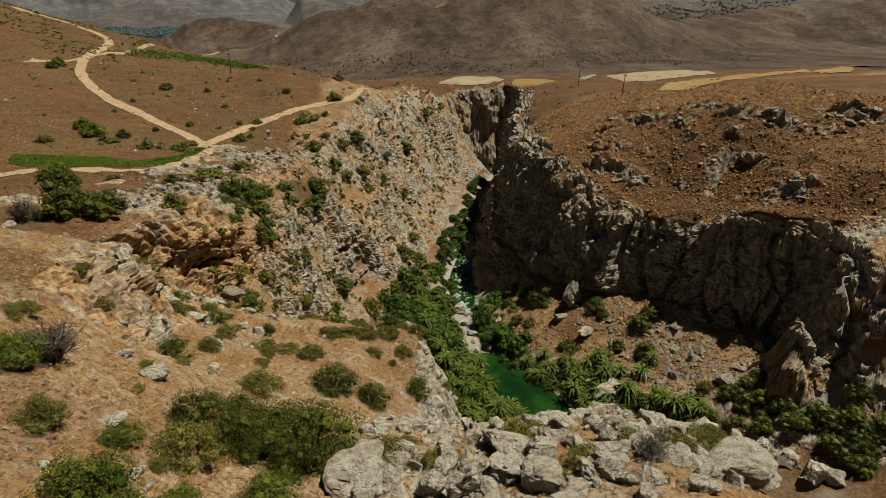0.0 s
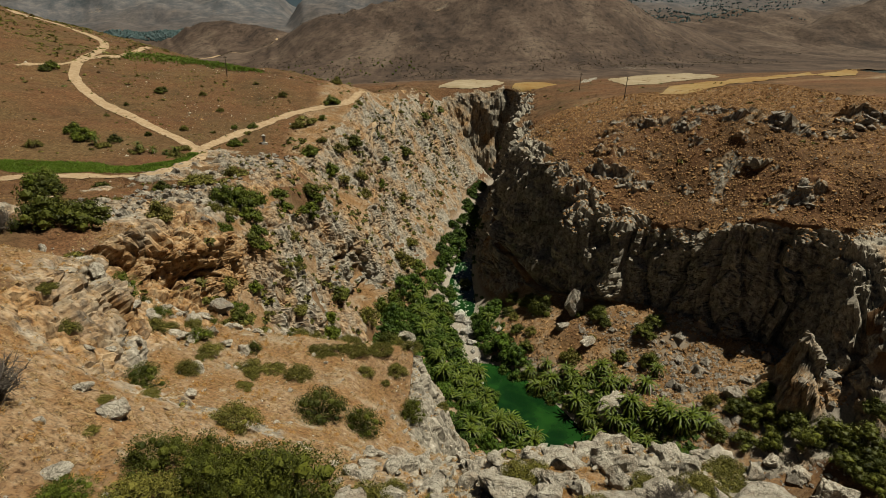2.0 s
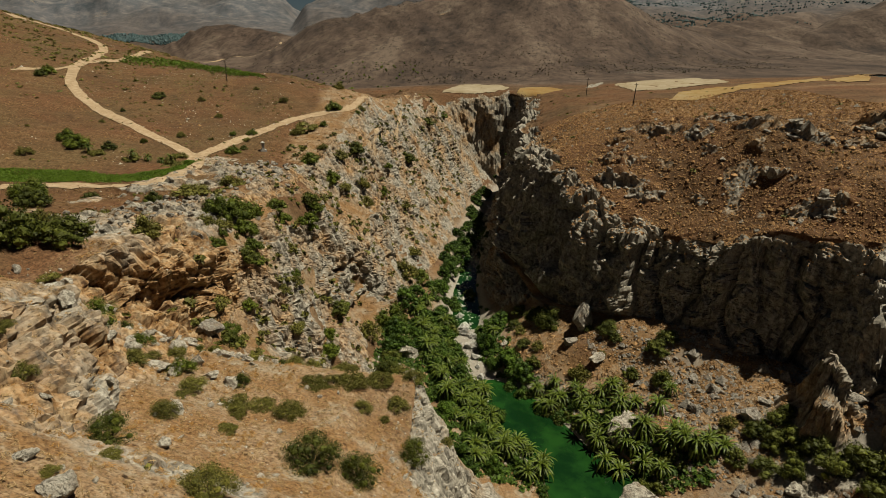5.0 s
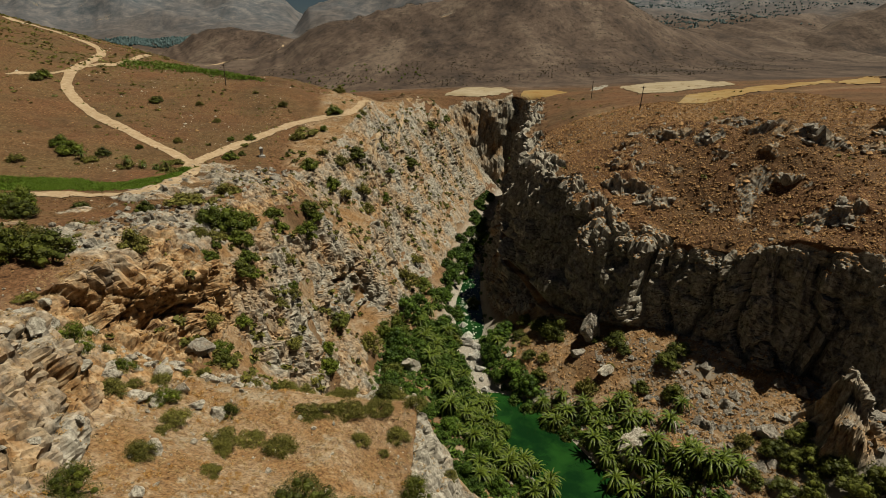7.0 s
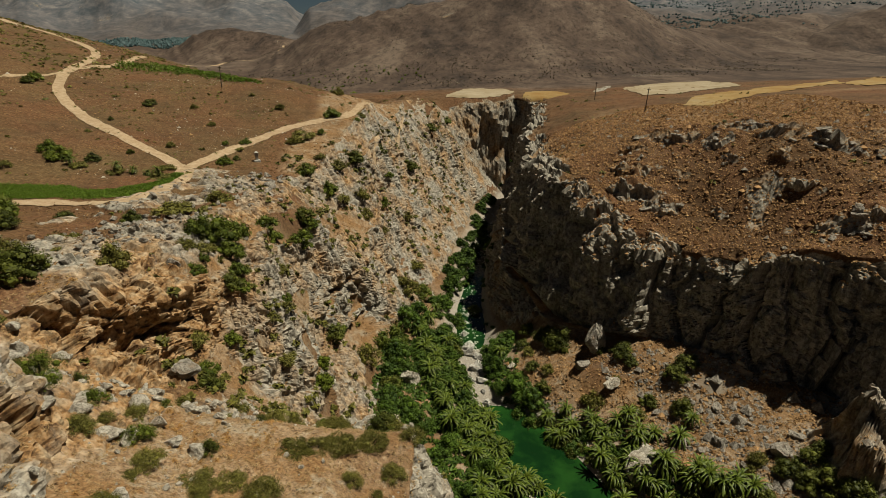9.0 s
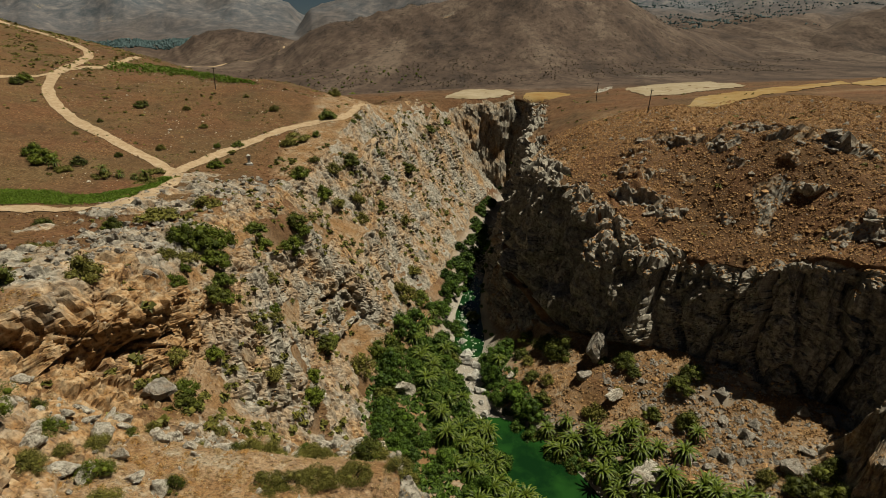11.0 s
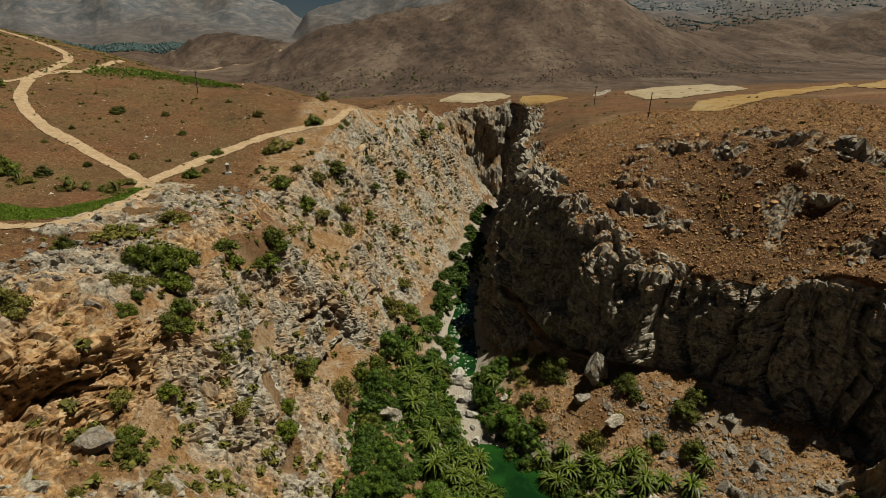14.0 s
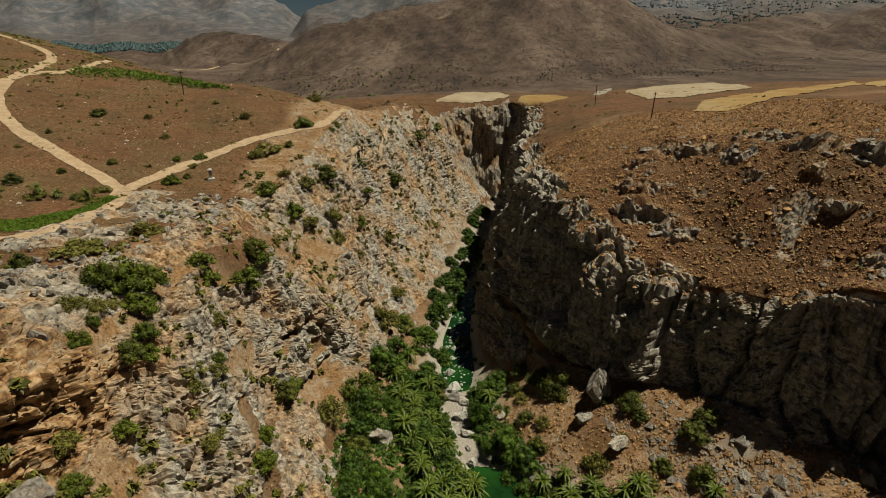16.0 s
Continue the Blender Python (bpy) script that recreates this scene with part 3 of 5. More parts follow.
# water
M_WATER, _nt, _b = nodes_of("river_water", 0.12)
_nt.links.new(mix(_nt, ramp(_nt, noise_node(_nt, 0.12, 6, 0.6, world_pos(_nt)), (0.42, 0.0), (0.62, 1.0)), (0.003, 0.016, 0.004), (0.009, 0.038, 0.007)), _b.inputs["Base Color"])
_b.inputs["Specular IOR Level"].default_value = 0.25
bump(_nt, _b, noise_node(_nt, 1.2, 3, 0.5, world_pos(_nt)), 0.05, 0.1)
_w = np.array([[(x, y, -25.75) for x in np.linspace(-30, 75, 8)] for y in np.linspace(70, 345, 12)])
_me = grid_mesh("river_water", _w)
_me.materials.append(M_WATER)
tagged(new("river_water", _me), "still dark green river pool under palms", "water", kind="structure")

# ---------------------------------------------------------------- where things stand: (x, y, width) or (x, y)
BUSH_DARK_A = [(-73.3, 104.9, 5.7), (-70.7, 117.0, 3.2), (-49.6, 78.7, 6.1), (-57.6, 115.7, 3.7), (-61.8, 179.9, 2.0), (-34.0, 145.4, 5.7), (-31.2, 201.3, 6.6), (-25.8, 227.0, 5.3), (-17.3, 253.4, 7.3), (-10.4, 296.8, 7.0), (-35.0, 101.3, 4.4), (-25.2, 127.1, 5.1), (-19.6, 68.7, 1.9), (-13.6, 130.5, 5.4), (-6.8, 70.5, 3.9), (-37.2, 67.5, 2.1), (-28.8, 67.7, 1.5), (-31.4, 82.1, 3.1), (-21.4, 60.8, 1.9), (-23.0, 41.5, 3.2), (29.6, 150.6, 7.7), (27.3, 155.2, 6.3), (43.4, 141.3, 5.7), (44.7, 138.2, 3.5), (38.6, 144.4, 3.7), (22.2, 145.4, 3.7), (53.7, 132.3, 6.1), (46.4, 128.5, 4.0), (52.5, 124.1, 5.1), (56.9, 134.6, 5.4)]
BUSH_DARK_B = [(71.2, 106.4, 3.6), (-91.1, 160.0, 3.7), (-145.2, 217.2, 4.3), (-102.5, 213.9, 4.3), (-86.9, 170.1, 2.2), (-105.2, 194.6, 1.8), (-54.9, 77.1, 7.4), (-14.6, 28.0, 3.1), (-12.6, 29.5, 3.7), (-7.8, 28.7, 5.4), (-8.2, 26.3, 3.0), (-10.4, 28.0, 4.2), (-12.2, 27.2, 3.4), (-9.4, 30.2, 3.4), (-10.9, 48.2, 4.1), (-7.0, 48.6, 3.6), (-2.6, 55.3, 2.7), (77.7, 85.7, 6.0), (17.9, 142.6, 4.5), (20.9, 156.5, 4.5), (23.7, 137.4, 4.0), (27.7, 156.7, 4.0)]
BUSH_LOW = [(-59.5, 100.0, 4.5), (-55.9, 93.7, 1.7), (-52.7, 122.1, 6.7), (-48.1, 203.7, 7.5), (-10.1, 63.8, 4.0), (-14.4, 62.8, 3.4), (-12.2, 63.2, 2.8), (-7.4, 65.6, 3.6), (-20.4, 56.0, 3.0), (-18.3, 57.0, 2.5), (-24.7, 54.3, 1.4), (-18.8, 50.1, 1.7), (-82.3, 154.2, 4.3), (-91.5, 154.5, 4.3), (-63.1, 186.6, 3.1), (-73.2, 157.0, 5.2), (-74.2, 163.8, 4.2), (-50.9, 66.9, 2.9), (-46.7, 70.3, 2.3), (-31.3, 44.9, 1.7), (-28.4, 33.5, 2.3), (-18.8, 29.2, 0.9), (-20.1, 37.4, 1.3), (-20.2, 32.9, 1.0), (-4.0, 27.6, 3.5), (0.2, 27.7, 2.1), (6.2, 31.8, 3.2), (9.0, 26.3, 3.0), (19.0, 34.0, 3.0), (22.0, 38.0, 3.5), (16.5, 31.0, 2.5), (25.0, 41.0, 3.0), (12.5, 29.0, 2.2)]
BUSH_OLIVE_A = [(-60.7, 90.0, 4.4), (-43.3, 86.4, 4.6), (-40.3, 105.3, 3.9), (-49.9, 197.2, 4.4), (-28.1, 190.9, 5.4), (-35.3, 192.1, 5.4), (-31.9, 180.6, 4.3), (-39.8, 189.0, 3.5), (-20.2, 279.5, 3.1), (-49.3, 134.8, 5.0), (-51.2, 146.5, 2.7), (-33.1, 229.3, 4.2), (-11.6, 196.6, 5.9), (-25.8, 184.8, 4.5), (-15.7, 214.8, 5.2), (-21.3, 192.4, 3.7), (-31.3, 108.0, 3.1), (-30.1, 113.1, 3.2), (-28.1, 107.0, 2.6), (-18.7, 134.4, 6.8), (-3.4, 67.5, 2.5), (-13.1, 177.3, 7.1), (-11.1, 72.7, 1.3), (-42.4, 66.9, 1.8), (-31.7, 62.7, 1.7), (-29.8, 64.6, 2.3), (-36.7, 59.2, 1.5), (-31.0, 58.3, 2.3), (-24.5, 56.6, 2.5), (-23.7, 49.7, 2.1)]
BUSH_OLIVE_B = [(25.5, 142.7, 3.7), (22.2, 151.5, 3.9), (34.8, 131.5, 5.5), (42.6, 126.2, 4.6), (40.8, 135.4, 2.1), (60.9, 108.3, 3.9), (58.8, 106.3, 2.8), (80.0, 104.3, 2.1), (-106.8, 150.0, 4.1), (-81.3, 181.6, 2.7), (-105.2, 182.2, 2.0), (-47.5, 262.1, 4.8), (-60.2, 221.8, 3.2), (-77.1, 201.7, 2.6), (-73.3, 231.6, 2.1), (-87.7, 214.7, 2.4), (-29.6, 43.4, 2.2), (-20.4, 23.6, 2.3), (-13.7, 25.0, 3.5), (-13.8, 36.2, 3.1), (-14.5, 23.0, 1.0), (-19.7, 54.4, 1.6), (-15.1, 56.0, 2.6), (-8.3, 59.6, 1.7), (-4.7, 62.0, 2.2), (-5.9, 59.2, 1.0), (-2.1, 30.6, 1.2), (0.8, 62.8, 1.5), (-41.8, 102.3, 3.2)]
BUSH_OLIVE_C = [(-35.1, 88.0, 3.7), (-28.2, 103.9, 3.3), (-33.9, 124.1, 2.9)]
BUSH_GREEN_A = [(-43.9, 112.9, 5.1), (-40.5, 115.2, 7.4), (-39.0, 102.0, 1.9), (-63.2, 174.0, 4.5), (-42.8, 207.1, 2.7), (-34.0, 224.2, 2.9), (-41.1, 175.7, 6.6), (-35.6, 179.1, 5.9), (-37.8, 130.0, 5.4), (-32.4, 135.1, 4.5), (-35.7, 106.3, 4.0), (-42.4, 223.2, 6.1), (-22.5, 204.0, 4.9), (-22.2, 219.4, 3.2), (-2.3, 327.6, 6.2), (-62.8, 191.3, 3.5), (-67.6, 187.6, 2.1), (-24.0, 109.9, 4.4), (-15.1, 76.8, 2.5), (-17.4, 71.1, 2.6), (-15.0, 144.6, 8.8), (-9.1, 184.5, 7.5), (-36.7, 62.6, 4.4), (-33.7, 64.7, 2.3), (-27.2, 60.0, 2.6), (-103.7, 161.9, 5.2), (-98.5, 158.6, 6.5), (-146.0, 222.0, 5.6), (-83.4, 117.7, 7.3), (-24.2, 27.3, 2.9)]
BUSH_GREEN_B = [(-16.7, 23.9, 2.1), (-15.7, 19.0, 4.0), (-12.5, 20.5, 1.9), (-8.8, 22.8, 2.7)]
WEST_SHRUBS = [(-38.4, 110.8, 4.5), (-36.4, 128.9, 4.0), (-32.6, 143.8, 4.2), (-38.8, 98.4, 3.4), (-34.3, 104.6, 3.4), (-33.1, 94.5, 3.2), (-24.2, 115.0, 3.4), (-32.7, 85.0, 3.4), (-24.5, 130.5, 3.8), (-22.7, 109.7, 2.6), (-31.0, 116.2, 2.6), (-31.6, 136.0, 3.0)]
BUSH_DEAD = [(-58.1, 73.7, 4.3), (-23.1, 28.9, 3.1), (-10.1, 29.6, 2.2), (12.9, 26.9, 2.0)]
BANK_GREEN = [(14.5, 160.2, 6.6), (12.2, 149.4, 7.0), (16.6, 139.6, 8.8), (21.1, 135.5, 5.7), (17.1, 162.3, 6.7), (-13.2, 140.5, 7.2), (-11.5, 156.4, 7.9), (-9.2, 170.2, 6.9), (-2.5, 185.7, 7.6), (1.2, 201.5, 8.2), (5.7, 221.6, 7.8), (8.3, 235.8, 7.1), (11.1, 245.5, 6.2), (17.2, 238.2, 6.9), (-10.7, 136.2, 5.6), (-5.3, 140.9, 4.4), (3.1, 178.4, 5.5), (4.1, 135.2, 5.7), (1.3, 117.0, 4.9), (-9.1, 124.3, 5.2), (16.7, 256.6, 5.1), (-13.9, 133.9, 5.5)]
BANK_DARK = [(22.7, 161.9, 4.9), (1.3, 157.4, 6.5)]
BANK_OLIVE = [(9.0, 188.4, 5.8)]
BOULDER_PALE_A = [(-4.4, 26.0, 4.7), (-2.4, 27.2, 2.1), (2.0, 26.8, 1.4), (4.7, 29.5, 4.1), (4.3, 26.4, 3.4), (7.5, 30.5, 1.9), (6.1, 24.9, 2.9), (8.9, 25.8, 2.0), (10.0, 25.3, 2.6), (12.2, 24.4, 1.9), (17.8, 38.5, 2.9), (14.6, 34.1, 2.1), (14.1, 23.1, 1.8), (70.0, 81.9, 6.4), (73.1, 80.6, 4.2), (68.1, 86.2, 3.3), (24.5, 39.3, 1.2), (-18.9, 32.0, 1.9), (-21.9, 33.7, 1.2), (-21.1, 44.5, 1.3), (-15.0, 22.0, 1.0), (-14.1, 21.4, 0.7), (-5.1, 32.7, 1.6), (19.9, 38.5, 2.4), (12.1, 30.8, 1.2), (-0.4, 24.2, 2.2), (1.5, 24.2, 2.2), (7.4, 23.6, 2.2), (11.1, 22.4, 1.8), (65.2, 90.6, 3.4)]
BOULDER_PALE_B = [(39.8, 134.0, 6.2), (49.3, 114.9, 3.0), (17.4, 148.7, 3.1), (49.3, 118.3, 2.5), (-29.6, 59.8, 2.4), (-27.7, 59.9, 2.4), (-33.2, 61.8, 2.4), (-27.4, 63.6, 2.3), (-22.3, 60.5, 2.2), (-30.8, 66.9, 2.7), (-31.7, 57.0, 2.0), (-35.2, 59.7, 2.1), (-34.4, 56.0, 2.4), (-37.0, 57.8, 2.5), (-9.9, 135.1, 7.0), (-5.7, 71.9, 2.6), (-44.2, 67.3, 2.9)]
BOULDER_SLAB = [(11.9, 38.6, 2.4), (19.3, 27.9, 6.8), (-18.0, 25.4, 1.6), (-24.5, 60.7, 2.2)]
BOULDER_WHITE = [(40.5, 111.5, 8.1), (-23.3, 51.1, 1.8), (-27.4, 49.4, 1.0)]
BOULDER_GREY = [(33.2, 140.2, 5.0), (62.1, 118.5, 3.6), (56.2, 113.7, 3.6), (65.5, 109.3, 5.0), (80.5, 108.7, 4.5), (80.3, 101.4, 4.5), (-34.1, 81.7, 5.3), (69.6, 111.7, 2.9), (73.0, 112.7, 2.3), (51.9, 112.8, 2.4), (59.5, 123.6, 2.8)]
RIVER_WHITE = [(7.6, 152.5, 5.4), (8.9, 146.2, 3.8), (6.4, 140.0, 2.2), (9.4, 141.1, 2.2), (10.0, 137.7, 2.9), (8.4, 134.5, 2.6), (10.4, 132.1, 3.1), (11.9, 131.4, 1.7), (13.7, 129.9, 1.7), (10.7, 127.1, 2.7), (6.4, 165.1, 5.1), (4.8, 172.2, 4.4), (8.7, 158.4, 4.1), (5.9, 146.4, 3.1), (8.7, 180.1, 2.8), (7.1, 160.0, 5.0), (20.1, 192.0, 3.6)]
ROADA = [(-69.8, 164.6), (-68.0, 176.8), (-62.7, 190.8), (-55.6, 203.8), (-47.2, 216.8), (-38.5, 224.7), (-34.5, 236.4), (-35.0, 262.0)]
ROADB = [(-69.8, 164.6), (-78.0, 170.7), (-91.8, 179.9), (-106.7, 189.4), (-118.2, 198.2), (-128.5, 208.4), (-139.0, 224.2), (-144.9, 240.0), (-148.1, 258.0), (-155.0, 275.4), (-166.0, 287.9), (-179.4, 293.8), (-195.7, 295.9), (-212.1, 299.2)]
ROADC = [(-69.8, 164.6), (-65.5, 150), (-64.8, 136), (-67.5, 128.5), (-76, 127.0), (-88, 127.2), (-98, 122), (-106, 116)]
ROADD = [(-143.9, 232.5), (-149.4, 224.3), (-153.1, 214.1)]
ROADE = [(-145.6, 242.9), (-140.4, 259.1), (-148.6, 304.5)]
PATHF = [(-27.7, 208.8), (-24.7, 246.8), (-22.0, 258.8), (-22.3, 287.0)]
VINEN = [(-104, 133.5), (-94, 131.5), (-82, 131.5), (-73, 131.5), (-68.5, 137), (-67.5, 150), (-68.5, 158)]
VINEF = [(-107, 138.7), (-98, 140), (-86, 141), (-77, 141.5), (-72.5, 145), (-69.5, 155), (-69.2, 160)]
ORCHN = [(-138.4, 257.3), (-121.7, 268.3), (-92.9, 256.6), (-75.1, 251.6)]
ORCHF = [(-140.5, 268.9), (-132.2, 290.8), (-102.0, 271.1), (-83.5, 259.7)]
F1N = [(-3, 349), (8, 347.5), (20, 349), (30, 355), (38, 366)]
F1F = [(-2, 356), (10, 386), (20, 394), (30, 394), (38, 372)]
F2N = [(41, 349), (50, 340), (58, 338), (68, 345)]
F2F = [(45, 368), (52, 372), (60, 370), (68, 355)]
F3N = [(92.0, 318.0), (90.0, 290.0), (107.7, 292.3), (131.0, 309.6), (154.4, 330.2)]
F3F = [(98.5, 352.9), (127.1, 401.2), (154.0, 413.9), (174.3, 417.1), (157.5, 341.9)]
F4N = [(84.6, 228.2), (89.8, 219.4), (113.7, 240.5), (151.3, 276.8), (205.1, 325.7)]
F4F = [(96.8, 252.0), (117.3, 278.0), (138.8, 291.3), (175.6, 319.2), (209.4, 338.8)]
F5N = [(195.3, 310.0), (185.7, 280.2), (191.9, 276.5)]
F5F = [(209.8, 331.2), (228.0, 341.5), (269.4, 383.3)]
POLE = [(69.5, 224.5), (-87.4, 239.9), (66.7, 287.1)]
SHRINE = [(-56.2, 180.7)]
FAR1 = [(-357.3, 803.4), (-451.5, 1188.3), (-348.7, 1084.5), (-313.2, 1079.3), (-383.7, 1365.1)]
OUTC_CRAG = [(x, y, w) for x, y, w in SCARPS if w > 4]

# ---------------------------------------------------------------- tools for things
RNG = np.random.RandomState(7)
rnd = random.Random(11)
from mathutils import bvhtree
_q = np.arange(_P.shape[0] * _P.shape[1]).reshape(_P.shape[:2])
_rows = int(np.searchsorted(YS, 1500))
_quads = np.stack([_q[:_rows, :-1], _q[:_rows, 1:], _q[1:_rows + 1, 1:], _q[1:_rows + 1, :-1]], -1).reshape(-1, 4)
GROUND_TREE = bvhtree.BVHTree.FromPolygons(_P.reshape(-1, 3).tolist(), _quads.tolist())


def land(x, y):
    """Height and upward normal of the ground at (x, y)."""
    p, n, _, _ = GROUND_TREE.ray_cast(Vector((x, y, 600)), Vector((0, 0, -1)))
    return (p.z, n) if p is not None else (0.0, Vector((0, 0, 1)))


def mesh_of(name, verts, faces, material, smooth=False):
    """A mesh from arrays: faces all of one size."""
    verts, faces = np.asarray(verts, np.float32), np.asarray(faces, np.int32)
    me = bpy.data.meshes.new(name)
    k = faces.shape[1]
    me.vertices.add(len(verts))
    me.vertices.foreach_set("co", verts.reshape(-1))
    me.loops.add(faces.size)
    me.loops.foreach_set("vertex_index", faces.reshape(-1))
    me.polygons.add(len(faces))
    me.polygons.foreach_set("loop_start", np.arange(0, faces.size, k, dtype=np.int32))
    me.polygons.foreach_set("use_smooth", np.full(len(faces), smooth))
    me.update(calc_edges=True)
    me.materials.append(material)
    return me


def child(name, me, parent, label="", m=None):
    ob = new(name, me)
    ob.parent = parent
    if m is not None:
        ob.matrix_basis = m
    return tagged(ob, label)


def unit(v):
    return v / (np.linalg.norm(v, axis=-1, keepdims=True) + 1e-9)


def leaves(centres, outward, size, rng, flat=0.5, broad=0.5):
    """Pointed leaves (triangles) at the centres, turned roughly outward."""
    n = len(centres)
    nrm = unit(outward * flat + rng.normal(size=(n, 3)) * 0.7)
    a = unit(np.cross(nrm, rng.normal(size=(n, 3))))
    b = np.cross(nrm, a)
    s = size * rng.uniform(0.6, 1.3, (n, 1))
    v = np.stack([centres - a * s * 0.8 - b * s * broad, centres - a * s * 0.8 + b * s * broad, centres + a * s * 1.1], 1).reshape(-1, 3)
    return v, np.arange(3 * n).reshape(n, 3)


def tubes(paths, sides=5):
    """Tapered tubes along paths of (point, radius)."""
    V, F, base = [], [], 0
    for path in paths:
        for k, (p, r) in enumerate(path):
            p = np.array(p, float)
            q = np.array(path[min(k + 1, len(path) - 1)][0], float) - np.array(path[max(k - 1, 0)][0], float)
            q = unit(q)
            a = unit(np.cross(q, (0.31, 0.95, 0.1) if abs(q[2]) > 0.8 else (0, 0, 1)))
            b = np.cross(q, a)
            for j in range(sides):
                w = 2 * math.pi * j / sides
                V.append(p + r * (math.cos(w) * a + math.sin(w) * b))
            if k:
                for j in range(sides):
                    o, e = base + (k - 1) * sides, (j + 1) % sides
                    F.append((o + j, o + e, o + sides + e, o + sides + j))
        base += len(path) * sides
    return V, F


def leaf_material(name, dark, light, rough=0.6):
    m, nt, b = nodes_of(name, rough)
    g = nt.nodes.new("ShaderNodeNewGeometry")
    o = nt.nodes.new("ShaderNodeObjectInfo")
    v = calc(nt, 'ADD', calc(nt, 'MULTIPLY', g.outputs["Random Per Island"], 0.7), calc(nt, 'MULTIPLY', o.outputs["Random"], 0.3))
    nt.links.new(ramp(nt, v, (0.1, dark), (0.9, light)), b.inputs["Base Color"])
    return m


M_DARK = leaf_material("dark_leaves", (0.030, 0.042, 0.005), (0.175, 0.195, 0.026))
M_GREEN = leaf_material("green_leaves", (0.048, 0.074, 0.006), (0.22, 0.27, 0.030))
M_OLIVE = leaf_material("olive_leaves", (0.09, 0.09, 0.015), (0.34, 0.315, 0.068))
M_LUSH = leaf_material("riverside_leaves", (0.020, 0.052, 0.006), (0.12, 0.205, 0.020))
M_PALM = leaf_material("palm_leaves", (0.030, 0.062, 0.007), (0.23, 0.30, 0.042), 0.45)
M_TWIG = leaf_material("grey_twigs", (0.13, 0.11, 0.095), (0.26, 0.23, 0.20), 0.9)
M_BARK = leaf_material("bark", (0.05, 0.045, 0.025), (0.10, 0.085, 0.055), 0.9)
M_DRY = leaf_material("dry_scrub", (0.19, 0.10, 0.045), (0.60, 0.37, 0.18), 0.95)
M_STRAW = leaf_material("straw_tufts", (0.40, 0.25, 0.11), (0.86, 0.62, 0.34), 0.95)

M_CUSHION = leaf_material("dry_cushions", (0.30, 0.15, 0.06), (0.86, 0.53, 0.26), 0.95)
M_RUSTY = leaf_material("rusty_grass", (0.34, 0.16, 0.045), (0.80, 0.45, 0.16), 0.95)

# ---------------------------------------------------------------- shrubs
def shrub_parts(style, seed, size, fine):
    """Foliage and stems of one shrub, one unit wide. size: its usual width in metres, which sets how fine the leaves are."""
    rng = np.random.RandomState(seed)
    tall = {'low': 0.34, 'olive': 0.62}.get(style, 0.72)
    n = {'low': 18, 'olive': 24}.get(style, 30)
    ang, rad = rng.uniform(0, 2 * math.pi, n), np.sqrt(rng.uniform(0.0, 1, n)) * 0.40
    c = np.stack([rad * np.cos(ang), rad * np.sin(ang), tall * (0.12 + 0.58 * (1 - (rad / 0.40) ** 2) * rng.uniform(0.35, 1.15, n))], 1)
    r = rng.uniform(0.10, 0.19, n)
    count = 9000 if fine else {'low': 1500, 'olive': 1900}.get(style, 2600)
    which = rng.choice(n, count, p=r ** 2 / np.sum(r ** 2))
    d = unit(rng.normal(size=(count, 3)))
    shell = r[which, None] * rng.uniform(0.72, 1.1, (count, 1)) * (1 + 0.25 * (style == 'olive') * rng.uniform(-1, 1, (count, 1)))
    p = c[which] + d * shell * (1, 1, 0.85 if style != 'low' else 0.5)
    p[:, 2] = np.abs(p[:, 2]) + 0.015
    v, f = leaves(p, d + (0, 0, 0.3), 0.115 / size ** 0.5 * (0.46 if style == 'olive' else 0.44) * (0.5 if fine else 1.0), rng)
    stems = [[((0, 0, -0.12), 0.03), (c[k] * (0.4, 0.4, 0.5), 0.02), (c[k], 0.006)] for k in range(9)]
    # the dense inside of each clump
    for k in range(n):
        h, g = heart(rng)
        f = np.vstack([f, g + len(v)])
        v = np.vstack([v, c[k] + h * r[k] * (0.42 if fine else 0.5 if style == 'olive' else 0.66) * (1, 1, 0.85 if style != 'low' else 0.5)])
    return (v, f), tubes(stems)


def heart(rng):
    """A lumpy ball of twenty faces."""
    g = (1 + 5 ** 0.5) / 2
    v = np.array([(-1, g, 0), (1, g, 0), (-1, -g, 0), (1, -g, 0), (0, -1, g), (0, 1, g), (0, -1, -g), (0, 1, -g), (g, 0, -1), (g, 0, 1), (-g, 0, -1), (-g, 0, 1)])
    f = [[0, 11, 5], [0, 5, 1], [0, 1, 7], [0, 7, 10], [0, 10, 11], [1, 5, 9], [5, 11, 4], [11, 10, 2], [10, 7, 6], [7, 1, 8], [3, 9, 4], [3, 4, 2], [3, 2, 6], [3, 6, 8], [3, 8, 9], [4, 9, 5], [2, 4, 11], [6, 2, 10], [8, 6, 7], [9, 8, 1]]
    return unit(v) * rng.uniform(0.85, 1.1, (12, 1)), np.array(f)


